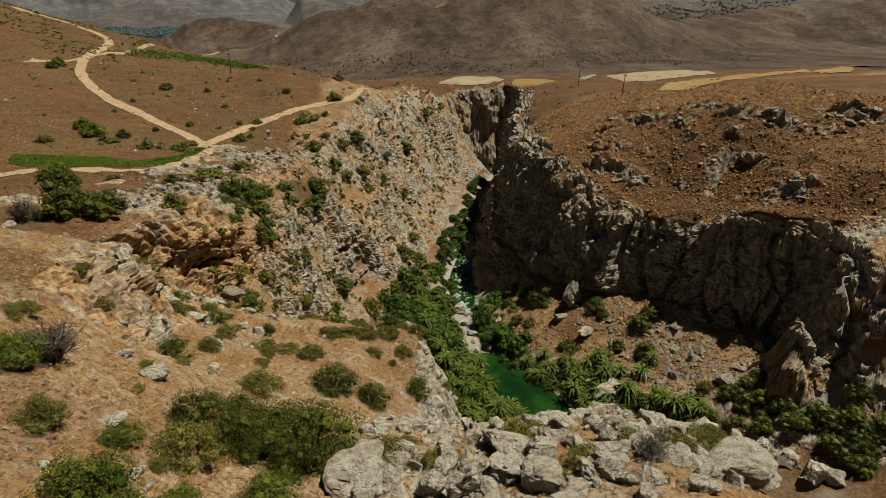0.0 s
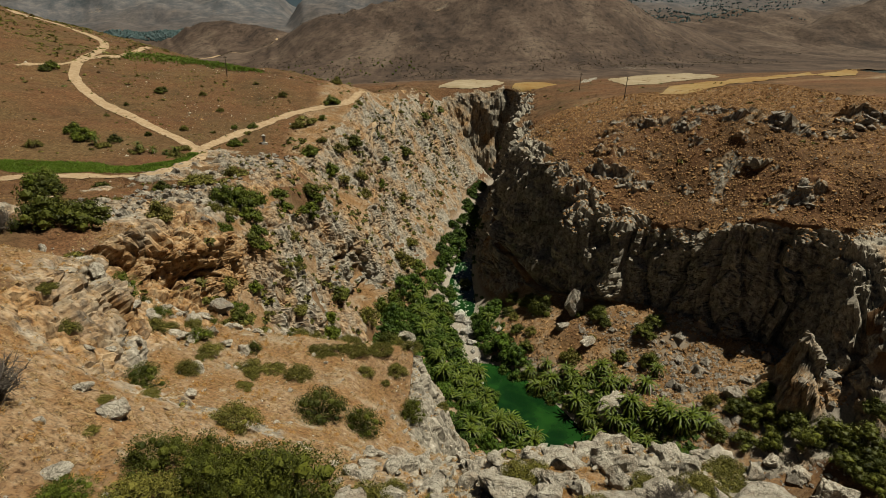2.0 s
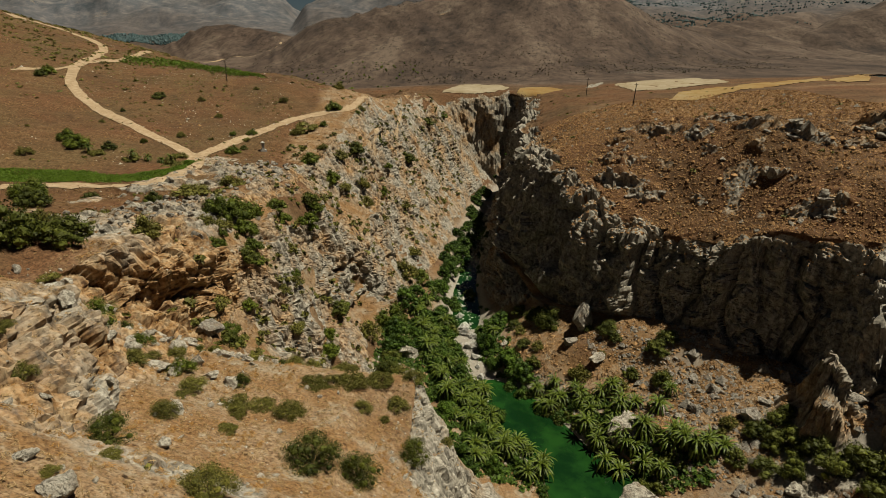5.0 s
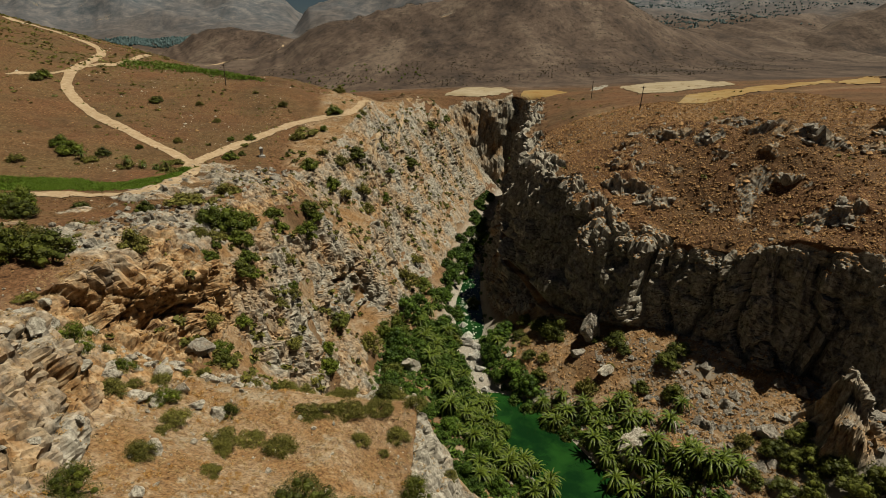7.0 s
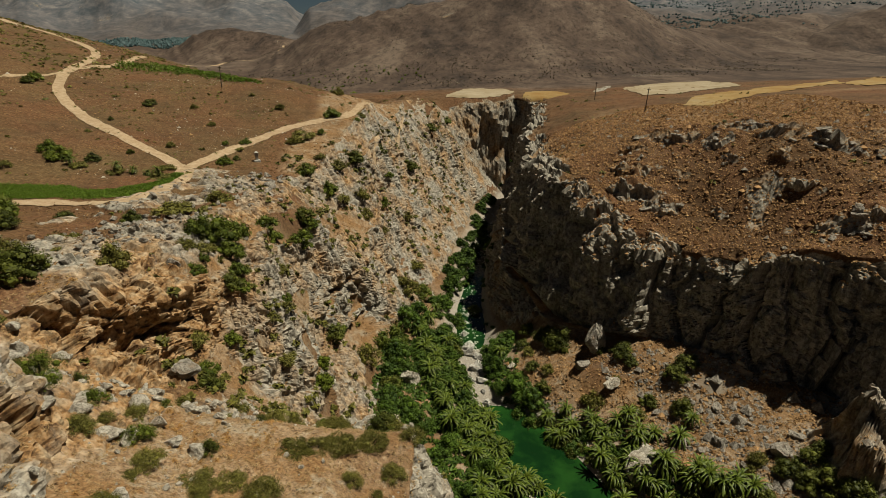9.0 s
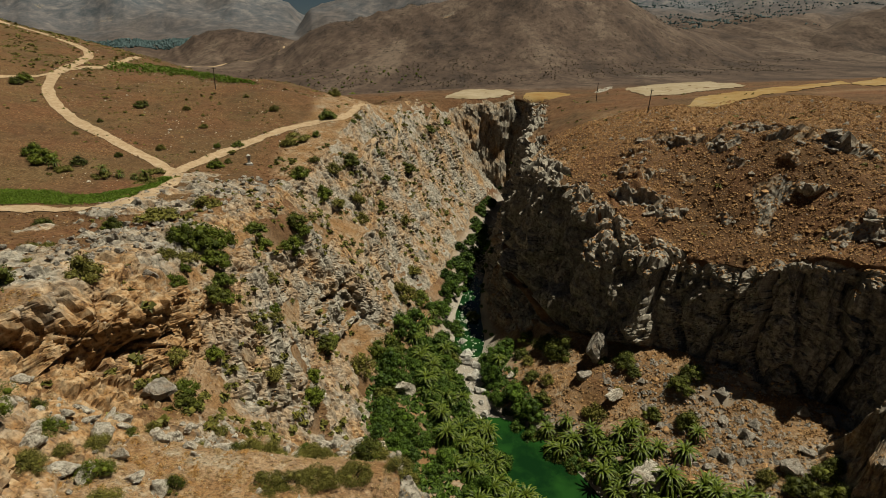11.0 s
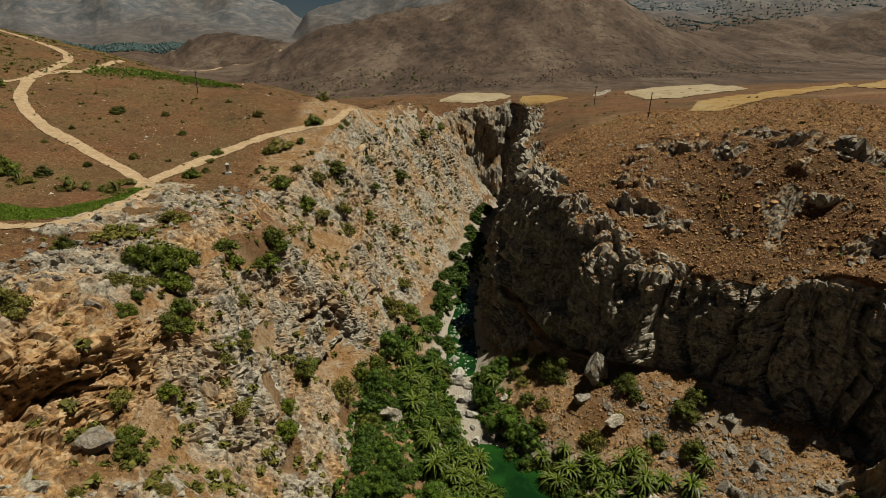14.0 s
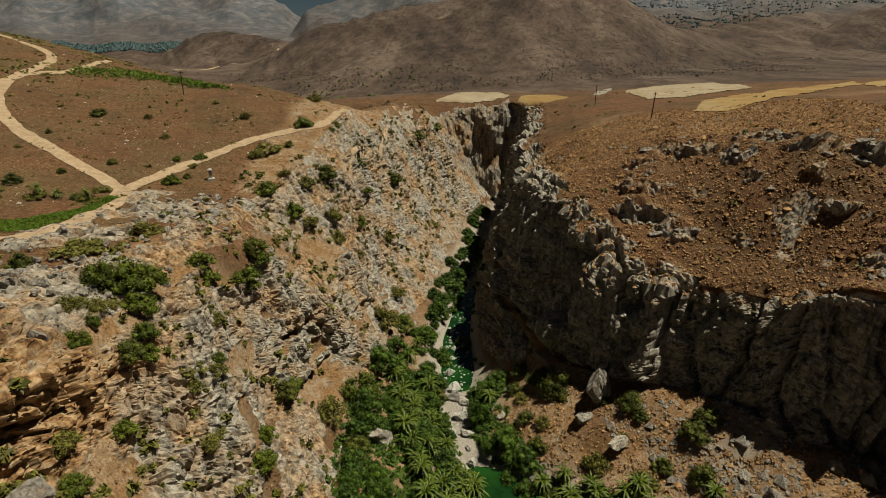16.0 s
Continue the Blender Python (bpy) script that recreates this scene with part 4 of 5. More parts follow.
def dead_parts(seed):
    rng = np.random.RandomState(seed)
    paths = []
    for k in range(60):
        w, out = rng.uniform(0, 2 * math.pi), rng.uniform(0.08, 0.48)
        tip = np.array([out * math.cos(w), out * math.sin(w), rng.uniform(0.25, 0.62)])
        mid = tip * 0.5 + rng.normal(size=3) * 0.04
        paths.append([((0, 0, -0.1), 0.018), (mid, 0.010), (tip, 0.003)])
        for j in range(12):
            a = mid + (tip - mid) * rng.uniform(0, 0.9)
            e = a + rng.normal(size=3) * 0.10 + (0, 0, 0.04)
            paths.append([(a, 0.006), ((a + e) / 2 + rng.normal(size=3) * 0.012, 0.004), (e, 0.0015)])
    return tubes(paths, 3)


def make_shrub(name, style, seed, size, mat, label, category, group, fine=False):
    top = new(name)
    tagged(top, label, category, group)
    if style == 'dead':
        v, f = dead_parts(seed)
        child("branch", mesh_of("branch", v, f, M_TWIG), top)
    else:
        (v, f), (sv, sf) = shrub_parts(style, seed, size, fine)
        child("foliage", mesh_of("foliage", v, f, mat), top)
        child("stem", mesh_of("stem", sv, sf, M_BARK), top)
    return top


def plant_all(places, templates, squash=1.0):
    """Stands shrubs at (x, y, width), each a turned and scaled copy of one of the templates."""
    first = {}
    for k, (x, y, w) in enumerate(places):
        z, n = land(x, y)
        kinds = [t for t in templates if t[1] == (y < 70)] or templates
        t = kinds[(k * 7 + 3) % len(kinds)][0]
        w = w * (1.3 if y < 60 else 1.15)
        m = Matrix.Translation((x, y, z - 0.05 * w)) @ Matrix.Rotation(rnd.uniform(0, 6.28), 4, 'Z') @ Matrix.Diagonal((w * rnd.uniform(0.9, 1.1), w * rnd.uniform(0.9, 1.1), w * squash * rnd.uniform(0.85, 1.15), 1))
        if t in first:
            copy_thing(t, m)
        else:
            first[t] = m
    for t, m in first.items():
        t.matrix_basis = m
    for t, near in templates:
        if t not in first:
            for part in list(t.children) + [t]:
                bpy.data.objects.remove(part)


def shrub_set(name, style, seed, size, mat, label, group, n=3, category="shrub"):
    out = [(make_shrub(name, style, seed + k, size, mat, label, category, group), False) for k in range(n)]
    if style != 'dead':
        out += [(make_shrub(name, style, seed + k, size, mat, label, category, group, True), True) for k in range(3)]
    return out


plant_all(BUSH_DARK_A + BUSH_DARK_B, shrub_set("shrub", 'dense', 100, 4.5, M_DARK, "dense dark green evergreen shrub on rocky slope", "evergreen shrubs on the slopes", 4))
plant_all(BUSH_GREEN_A + BUSH_GREEN_B + WEST_SHRUBS, shrub_set("shrub", 'dense', 120, 4, M_GREEN, "rounded fresh green shrub among limestone rocks", "green shrubs on the slopes", 4))
plant_all(BUSH_OLIVE_A + BUSH_OLIVE_B + BUSH_OLIVE_C, shrub_set("shrub", 'olive', 140, 3, M_OLIVE, "sparse olive green shrub on dry stony ground", "olive shrubs on the slopes", 4))
plant_all(BUSH_LOW, shrub_set("low_shrub", 'low', 160, 3, M_OLIVE, "low spreading olive green cushion shrub on dry ground", "low shrubs on the slopes", 3))
plant_all(BUSH_DEAD, shrub_set("dead_shrub", 'dead', 180, 3, M_TWIG, "leafless dead grey shrub with fine twigs", "dead shrubs", 2))
plant_all(BANK_GREEN, shrub_set("riverside_shrub", 'dense', 200, 6, M_LUSH, "lush green shrub beside the river", "riverside shrubs", 4))
plant_all(BANK_DARK + BANK_OLIVE, shrub_set("riverside_shrub", 'dense', 220, 6, M_DARK, "dark green bush beside the river", "riverside shrubs", 2))

spur_edge = [(rnd.uniform(-30, -1), rnd.uniform(68, 80), rnd.uniform(1.2, 2.8)) for k in range(26)]
plant_all(spur_edge, shrub_set("shrub", 'olive', 300, 3, M_OLIVE, "olive green shrub among grey rocks on the spur", "olive shrubs on the slopes", 3))
gully = [(65.5, 104.5, 5.5), (69.0, 105.5, 5.5), (69.5, 100.0, 6.5), (72.0, 96.5, 6.5), (76.0, 91.5, 7.0), (79.5, 88.5, 7.0), (80.0, 84.5, 6.5), (75.0, 85.0, 7.0), (84.0, 87.0, 6.0), (78.0, 81.5, 6.0), (72.0, 91.0, 6.0), (67.0, 101.5, 5.0), (83.0, 92.0, 5.0), (53.7, 101.5, 3.5), (58.5, 99.5, 4.5), (63.0, 96.5, 5.0), (66.5, 94.5, 5.0)]
plant_all([g for g in gully if math.hypot(g[0] - 77, g[1] - 106) > 4], shrub_set("shrub", 'dense', 260, 6, M_DARK, "dense dark evergreen thicket below the rock knoll", "evergreen shrubs on the slopes", 3))

# more riverside growth between the palms, along both banks
def bank_x(y, col):
    return float(np.interp(y, YS, GX[:, int(sum(SPLIT[:col]))]))


lush = []
for k in range(205):
    y = rnd.uniform(160, 318) if k % 3 == 0 else rnd.uniform(96, 165)
    if rnd.random() < 0.72:
        foot, bank = bank_x(y, 8), bank_x(y, 9)
        f = rnd.random() ** 0.8 if y < 165 else rnd.uniform(0.1, 1.0)
        x, w = bank - 1 - (1 - f) * (bank - foot - 2), rnd.uniform(3.0, 6.4)
    else:
        x, w = bank_x(y, 10) + rnd.uniform(0.5, 4 if y > 128 else 12), rnd.uniform(2.0, 4.0)
        if y > 165:
            w *= 0.6
    lush.append((round(x, 1), round(y, 1), w))
plant_all(lush, shrub_set("riverside_shrub", 'dense', 240, 4, M_LUSH, "lush green undergrowth bush between river palms", "riverside shrubs", 5))

shade = []
for k in range(40):
    y = rnd.uniform(97, 132)
    shade.append((bank_x(y, 10) + rnd.uniform(1.5, 15 if y < 120 else 8), y, rnd.uniform(2.0, 3.6)))
plant_all(shade, shrub_set("riverside_shrub", 'dense', 280, 5, M_DARK, "dark green undergrowth bush under river palms", "riverside shrubs", 3))

# ---------------------------------------------------------------- palms
def frond_mesh(seed, length, droop):
    """One feather leaf along +x from the origin, arching over, its blade folded along the rib and cut into leaflets."""
    rng = np.random.RandomState(seed)
    V, F = [], []
    n = 12
    t = np.linspace(0.06, 1, n + 1)
    px = length * (t - 0.30 * droop * t ** 2.4)
    pz = length * (0.42 * t - 0.86 * droop * t ** 2)
    for k in range(n):
        wide = 0.20 * math.sin(math.pi * min(0.97, 0.16 + 0.8 * t[k])) ** 0.6
        along = np.array([px[k + 1] - px[k], 0, pz[k + 1] - pz[k]])
        a, b = np.array([px[k], 0, pz[k]]), np.array([px[k + 1], 0, pz[k + 1]])
        for s in (-1, 1):
            out = np.array([0, s * wide, -0.30 * wide]) * rng.uniform(0.8, 1.15)
            base = len(V)
            V += [a, b, b + out * 0.9 + along * 1.15, a + out + along * 0.75]
            F.append((base, base + 1, base + 2, base + 3) if s > 0 else (base + 3, base + 2, base + 1, base))
    return mesh_of("frond", V, F, M_PALM)


FRONDS = [frond_mesh(300 + k, 3.3, d) for k, d in enumerate((0.85, 1.05, 1.2))]


def make_palm(seed, height):
    rng = random.Random(seed)
    top = tagged(new("palm_tree"), "date palm with arching grey-green fronds by the river", "palm tree", "river palms")
    lean = (rng.uniform(-0.25, 0.25), rng.uniform(-0.25, 0.25))
    pts = [((lean[0] * h * h / height, lean[1] * h * h / height, h), 0.24 - 0.05 * h / height + 0.03 * (k % 2)) for k, h in enumerate(np.linspace(-0.6, height, 9))]
    v, f = tubes(pts and [pts], 8)
    child("trunk", mesh_of("trunk", v, f, M_BARK), top, "rough brown trunk")
    head = Vector((lean[0] * height, lean[1] * height, height))
    for k in range(38):
        lift = (k / 37) ** 0.8
        m = Matrix.Translation(head) @ Matrix.Rotation(k * 2.399 + rng.uniform(-0.2, 0.2), 4, 'Z') @ Matrix.Rotation(radians(34 - 92 * lift + rng.uniform(-12, 12)), 4, 'Y') @ Matrix.Scale(rng.uniform(0.7, 1.1), 4)
        child("frond", FRONDS[0 if lift > 0.7 else 1 if lift > 0.3 else 2], top, "", m)
    return top


PALMS_EAST = [(28.8, 126.1), (33.2, 125.1), (25, 122.9), (23.6, 130.4), (28.3, 130.5), (33.1, 114.5), (35.1, 112.7), (33.4, 118.1), (40.9, 118.3), (44.9, 119.3), (38, 112.8), (38.8, 107.8), (48.9, 116.6), (43.4, 109.5), (34.4, 105.1), (37.1, 103.1), (41.8, 103.3), (52.2, 120.4), (50.8, 108), (47.6, 105.6), (51.7, 103.4), (57.5, 102.1), (55, 103.5), (45.1, 100.4)]
PALMS_WEST = [(-8, 163.2), (-5.8, 152), (-2.6, 150.5), (-8.4, 156.6), (-3.2, 142.1), (-0.2, 137), (-4.4, 136.9), (-1.5, 132.1), (5.1, 121.5), (7.5, 119.5), (6.1, 113.9), (9.3, 108.9), (6.9, 105.6), (13.9, 109), (14.7, 105.8), (10, 102.6), (17.3, 99.9), (20.8, 101.4), (13.7, 112.3), (1.2, 125.5), (-0.1, 129.9), (3.9, 127.7), (6.7, 101.1), (0, 121.4), (2.5, 115.7), (-5.7, 170.4), (-4.2, 178.3), (14.9, 157)]
FIELD_PALMS = [(-104, 163), (-101, 160), (-98.5, 158.5), (-94, 155.5), (-73.5, 158), (-76, 157), (-79, 156), (-82, 154.5)]
more = []
for k in range(40):
    y = rnd.uniform(100, 160)
    more.append((bank_x(y, 9) - 2.0 - abs(rnd.gauss(0, 0.5)) * 9, y))
for k in range(22):
    y = rnd.uniform(100, 128)
    more.append((bank_x(y, 10) + rnd.uniform(2.0, 20), y))
palm_kinds = [make_palm(400 + k, h) for k, h in enumerate((1.2, 1.9, 2.7, 3.6))]
fresh = {}
for k, (x, y) in enumerate(PALMS_EAST + PALMS_WEST + FIELD_PALMS + more):
    z, _ = land(x, y)
    t = palm_kinds[(k * 5 + k // 3) % 4]
    m = Matrix.Translation((x, y, max(z, -26.2))) @ Matrix.Rotation(rnd.uniform(0, 6.28), 4, 'Z') @ Matrix.Scale(rnd.uniform(0.85, 1.2) * (0.6 if (x, y) in FIELD_PALMS else 1.0), 4)
    if t in fresh:
        copy_thing(t, m)
    else:
        fresh[t] = m
for t, m in fresh.items():
    t.matrix_basis = m

# ---------------------------------------------------------------- rocks
def rock_material(name, low, high):
    m, nt, b = nodes_of(name, 0.9)
    p = world_pos(nt)
    c = ramp(nt, noise_node(nt, 1.4, 10, 0.74, p), (0.30, tuple(v * 0.35 for v in low)), (0.41, low), (0.55, high))
    stain = ramp(nt, noise_node(nt, 0.5, 6, 0.6, p), (0.54, 0.0), (0.70, 0.5))
    c = mix(nt, stain, c, tuple(ALBEDO * v for v in (0.50, 0.30, 0.16)))
    warp = nt.nodes.new("ShaderNodeVectorMath")
    warp.operation = 'ADD'
    turb = nt.nodes.new("ShaderNodeTexNoise")
    turb.inputs["Scale"].default_value, turb.inputs["Detail"].default_value = 1.6, 8
    nt.links.new(p, turb.inputs["Vector"])
    nt.links.new(p, warp.inputs[0])
    nt.links.new(turb.outputs["Color"], warp.inputs[1])
    v = nt.nodes.new("ShaderNodeTexVoronoi")
    v.feature = 'DISTANCE_TO_EDGE'
    v.inputs["Scale"].default_value = 1.5
    nt.links.new(warp.outputs[0], v.inputs["Vector"])
    crack = ramp(nt, v.outputs["Distance"], (0.0, 0.2), (0.05, 1.0))
    c = mix(nt, calc(nt, 'MULTIPLY', ramp(nt, noise_node(nt, 0.8, 3, 0.5, p), (0.42, 0.0), (0.6, 1.0)), 0.6), c, crack, 'MULTIPLY')
    pits = ramp(nt, noise_node(nt, 7.0, 4, 0.75, p), (0.34, 0.35), (0.48, 1.0))
    c = mix(nt, 0.7, c, pits, 'MULTIPLY')
    nt.links.new(c, b.inputs["Base Color"])
    bump(nt, b, calc(nt, 'ADD', noise_node(nt, 3.0, 10, 0.78, p), calc(nt, 'MULTIPLY', crack, 0.35)), 1.0, 0.35)
    return m


M_PALE = rock_material("pale_limestone", (0.62, 0.55, 0.45), (1.0, 0.93, 0.80))
M_GREY = rock_material("grey_limestone", (0.36, 0.325, 0.275), (0.66, 0.60, 0.52))
M_WHITE = rock_material("river_stone", (0.70, 0.67, 0.60), (1.0, 0.97, 0.90))


def rock_mesh(seed, mat, sub=3, slab=False):
    """A broken boulder: a ball cut by random planes, roughened, one unit wide."""
    rng = np.random.RandomState(seed)
    bm = bmesh.new()
    bmesh.ops.create_icosphere(bm, subdivisions=sub, radius=0.5)
    v = np.array([q.co[:] for q in bm.verts])
    for k in range(22):
        n = unit(rng.normal(size=3))
        d = rng.uniform(0.20, 0.42)
        over = np.clip(v @ n - d, 0, None)
        v -= over[:, None] * n * 0.98
    off = rng.uniform(0, 50, 3)
    cv, ce = cells(v[:, 0] * 3.4 + off[0], v[:, 1] * 3.4 + off[1], v[:, 2] * 3.4 + off[2])
    v *= (1 + 0.13 * cv - 0.12 * (1 - step(0, 0.12, ce)))[:, None]
    v *= (1 + 0.05 * ridged(v[:, 0] * 3 + off[0], v[:, 1] * 3 + off[1], v[:, 2] * 3 + off[2], 2) + 0.035 * vnoise(v[:, 0] * 14 + off[0], v[:, 1] * 14, v[:, 2] * 14))[:, None]
    v *= (1.15, 1.0, 0.34 if slab else 0.8)
    for q, c in zip(bm.verts, v):
        q.co = c
    me = bpy.data.meshes.new("boulder")
    bm.to_mesh(me)
    bm.free()
    me.materials.append(mat)
    return me


def rocks(places, meshes, label, group, name="boulder", sink=0.22, tall=1.0, tilt=20):
    for k, (x, y, w) in enumerate(places):
        z, _ = land(x, y)
        ob = tagged(new(name, meshes[k % len(meshes)]), label, "boulder", group)
        s = w * 1.1
        ob.matrix_basis = Matrix.Translation((x, y, z + (0.40 - sink) * s * 0.8 * tall)) @ Euler((radians(rnd.uniform(-tilt, tilt)), radians(rnd.uniform(-tilt, tilt)), rnd.uniform(0, 6.28))).to_matrix().to_4x4() @ Matrix.Diagonal((s, s * rnd.uniform(0.75, 1.1), s * tall * rnd.uniform(0.8, 1.2), 1))


def rubble(name, places, meshes, label, seed):
    rng = np.random.RandomState(seed)
    shapes = []
    for me in meshes:
        shapes.append((np.array([v.co[:] for v in me.vertices]), np.array([p.vertices[:] for p in me.polygons])))
    V, F, base = [], [], 0
    for k, (x, y, w) in enumerate(places):
        v, f = shapes[k % len(shapes)]
        m = np.array(Euler(rng.uniform(-0.6, 0.6, 2).tolist() + [rng.uniform(0, 6.28)]).to_matrix())
        V.append((v * rng.uniform(0.75, 1.25, 3) * w) @ m.T + (x, y, land(x, y)[0] + 0.12 * w))
        F.append(f + base)
        base += len(v)
    return tagged(new(name, mesh_of(name, np.concatenate(V), np.concatenate(F), meshes[0].materials[0])), label, "rubble", kind="stuff")


pale_rocks = [rock_mesh(500 + k, M_PALE, 4) for k in range(6)]
grey_rocks = [rock_mesh(520 + k, M_GREY) for k in range(7)]
slab_rocks = [rock_mesh(540 + k, M_PALE, 4, True) for k in range(2)]
white_rocks = [rock_mesh(560 + k, M_WHITE, 2) for k in range(4)]
rocks(BOULDER_PALE_A, pale_rocks, "weathered pale limestone boulder on dry slope", "limestone boulders")
ridge, chips = [], []
for k in range(900):
    x = rnd.uniform(-5, 27)
    y = 0.35 * x + rnd.uniform(20, 42)
    if y < 56:
        w = 0.25 + 1.9 * rnd.random() ** 3.2
        (ridge if w > 1.25 else chips).append((x, y, w))
small_rocks = [rock_mesh(580 + k, M_PALE, 3) for k in range(6)]
rocks(ridge, small_rocks, "broken pale limestone rock on the boulder ridge", "ridge rocks")
chip_rocks = [rock_mesh(600 + k, M_PALE, 2) for k in range(6)]
grey_chips = [rock_mesh(620 + k, M_GREY, 2) for k in range(6)]
rubble("rubble", chips, chip_rocks, "broken pale limestone rubble on the boulder ridge", 71)
band, chips = [], []
for k in range(330):
    x = rnd.uniform(-52, -12)
    w = 0.3 + 2.0 * rnd.random() ** 3.0
    (band if w > 1.3 else chips).append((x, 63 + 0.33 * (x + 52) + rnd.gauss(0, 4.0), w))
for k in range(90):
    w = 0.4 + 2.2 * rnd.random() ** 2.6
    (band if w > 1.4 else chips).append((rnd.uniform(-30, -1), rnd.uniform(69, 80), w))
for k in range(160):
    chips.append((rnd.uniform(-30, 2), rnd.uniform(20, 62), 0.25 + 0.8 * rnd.random() ** 3))
rubble("rubble", chips, chip_rocks, "pale limestone rubble strewn over the stony spur", 72)
chips = []
for k in range(520):
    y = rnd.uniform(84, 168)
    chips.append((np.interp(y, [84, 130, 168], [-50, -52, -46]) + rnd.gauss(-2, 6.0), y, 0.4 + 1.8 * rnd.random() ** 2.5))
rubble("rubble", chips, grey_chips, "weathered grey limestone rocks on the rim shelf", 73)
chips = []
for k in range(240):
    y = rnd.uniform(100, 138)
    chips.append((np.interp(y, [100, 118, 138], [63, 61, 50]) + rnd.gauss(0, 3.6 if y > 112 else 6), y, 0.35 + 1.6 * rnd.random() ** 2.5))
rubble("rubble", chips, grey_chips, "tumbled grey stones fanning down the scree", 74)
rocks(band, small_rocks, "weathered pale limestone rock on the stony spur", "limestone boulders")
rocks(BOULDER_PALE_B, small_rocks, "weathered pale limestone boulder on dry slope", "limestone boulders")
rocks(BOULDER_SLAB, slab_rocks, "flat tilted limestone slab on boulder ridge", "limestone slabs", tilt=12)
rocks(BOULDER_WHITE, pale_rocks, "bright pale limestone rock among shrubs", "limestone boulders")
rocks(BOULDER_GREY, grey_rocks, "grey broken limestone boulder on the scree", "scree boulders", sink=0.3)
rocks(RIVER_WHITE, white_rocks, "smooth white boulder in the river bed", "river boulders", sink=0.3)
crags = []
for x, y, w in OUTC_CRAG + [(-43.0, 148.0, 9.0), (-45.0, 158.0, 7.0), (32.0, 178.0, 7.0), (38.5, 165.0, 8.0), (85.0, 132.0, 8.0)]:
    for k in range(5):
        q = rnd.uniform(-0.6, 0.6) * w
        crags.append((x + q * 0.85 + rnd.gauss(0, 0.08) * w, y - q * 0.35 + rnd.gauss(0, 0.1) * w, w * rnd.uniform(0.12, 0.38)))
rocks(crags, grey_rocks, "dark grey limestone crag on the gorge edge", "plateau crags", name="rock_crag", sink=0.36, tall=0.75, tilt=20)
rocks([(37.4, 144.6, 6.0)], grey_rocks[2:3], "tall grey rock pinnacle standing on the scree", "scree boulders", name="rock_pinnacle", tall=2.0, tilt=4, sink=0.16)
rocks([(38.6, 145.6, 4.6)], grey_rocks[5:6], "grey rock pinnacle on the scree against the wall", "scree boulders", name="rock_pinnacle", tall=3.2, tilt=5, sink=0.16)
rocks([(18.5, 51.0, 4.5)], pale_rocks[:1], "pale limestone pinnacle at the end of the ridge", "limestone boulders", name="rock_pinnacle", tall=1.2, tilt=6)

# ---------------------------------------------------------------- dirt tracks, fields and vines
def strip(name, near, far, material, step_m, across, lift, rag, label, category):
    """A sheet laid on the ground between two lines."""
    near, far = np.array(near, float), np.array(far, float)
    def along(line, u):
        d = np.r_[0, np.cumsum(np.linalg.norm(np.diff(line, axis=0), axis=1))]
        d /= d[-1]
        return np.stack([np.interp(u, d, line[:, c]) for c in (0, 1)], 1)
    n = max(4, int(max(np.linalg.norm(np.diff(line, axis=0), axis=1).sum() for line in (near, far)) / step_m))
    u = np.linspace(0, 1, n)
    a, b = along(near, u), along(far, u)
    P = np.zeros((n, across + 1, 3))
    for j in range(across + 1):
        f = j / across
        q = a * (1 - f) + b * f
        if j in (0, across):
            q = q + rag * np.stack([fbm(q[:, 0] / 4, q[:, 1] / 4, 2.0 + j, 2), fbm(q[:, 0] / 4, q[:, 1] / 4, 5.0 + j, 2)], 1)
        for i in range(n):
            P[i, j] = (q[i, 0], q[i, 1], land(q[i, 0], q[i, 1])[0] + lift)
    me = grid_mesh(name, P if np.cross(P[1, 0] - P[0, 0], P[0, 1] - P[0, 0])[2] < 0 else P[:, ::-1])
    me.materials.append(material)
    return tagged(new(name, me), label, category, kind="structure")


def curve_through(points, n):
    p = np.array(points, float)
    d = np.r_[0, np.cumsum(np.linalg.norm(np.diff(p, axis=0), axis=1))]
    return catmull(d, p, np.linspace(0, d[-1] - 1e-6, n))


def track(points, width, label, name="dirt_track"):
    length = float(np.linalg.norm(np.diff(np.array(points), axis=0), axis=1).sum())
    c = curve_through(points, max(6, int(length / 2.0)))
    t = unit(np.gradient(c, axis=0))
    side = np.stack([-t[:, 1], t[:, 0]], 1) * width / 2
    return strip(name, c - side, c + side, M_TRACK, 1.2, 5, 0.16, 0.45, label, "track")


M_TRACK, _nt, _b = nodes_of("packed_dirt", 0.95)
_p = world_pos(_nt)
_nt.links.new(ramp(_nt, noise_node(_nt, 0.7, 8, 0.7, _p), (0.3, (0.42, 0.28, 0.165)), (0.5, (0.60, 0.44, 0.28)), (0.72, (0.74, 0.59, 0.41))), _b.inputs["Base Color"])
bump(_nt, _b, noise_node(_nt, 2, 6, 0.7, _p), 0.4, 0.15)
M_STUBBLE, _nt, _b = nodes_of("stubble", 0.95)
_p = world_pos(_nt)
_c = ramp(_nt, noise_node(_nt, 0.06, 6, 0.65, _p), (0.35, (0.42, 0.24, 0.08)), (0.55, (0.50, 0.34, 0.14)), (0.7, (0.55, 0.42, 0.24)))
_nt.links.new(mix(_nt, 0.5, _c, ramp(_nt, noise_node(_nt, 1.2, 6, 0.7, _p), (0.3, 0.6), (0.7, 1.0)), 'MULTIPLY'), _b.inputs["Base Color"])
bump(_nt, _b, noise_node(_nt, 1.5, 5, 0.7, _p), 0.4, 0.2)

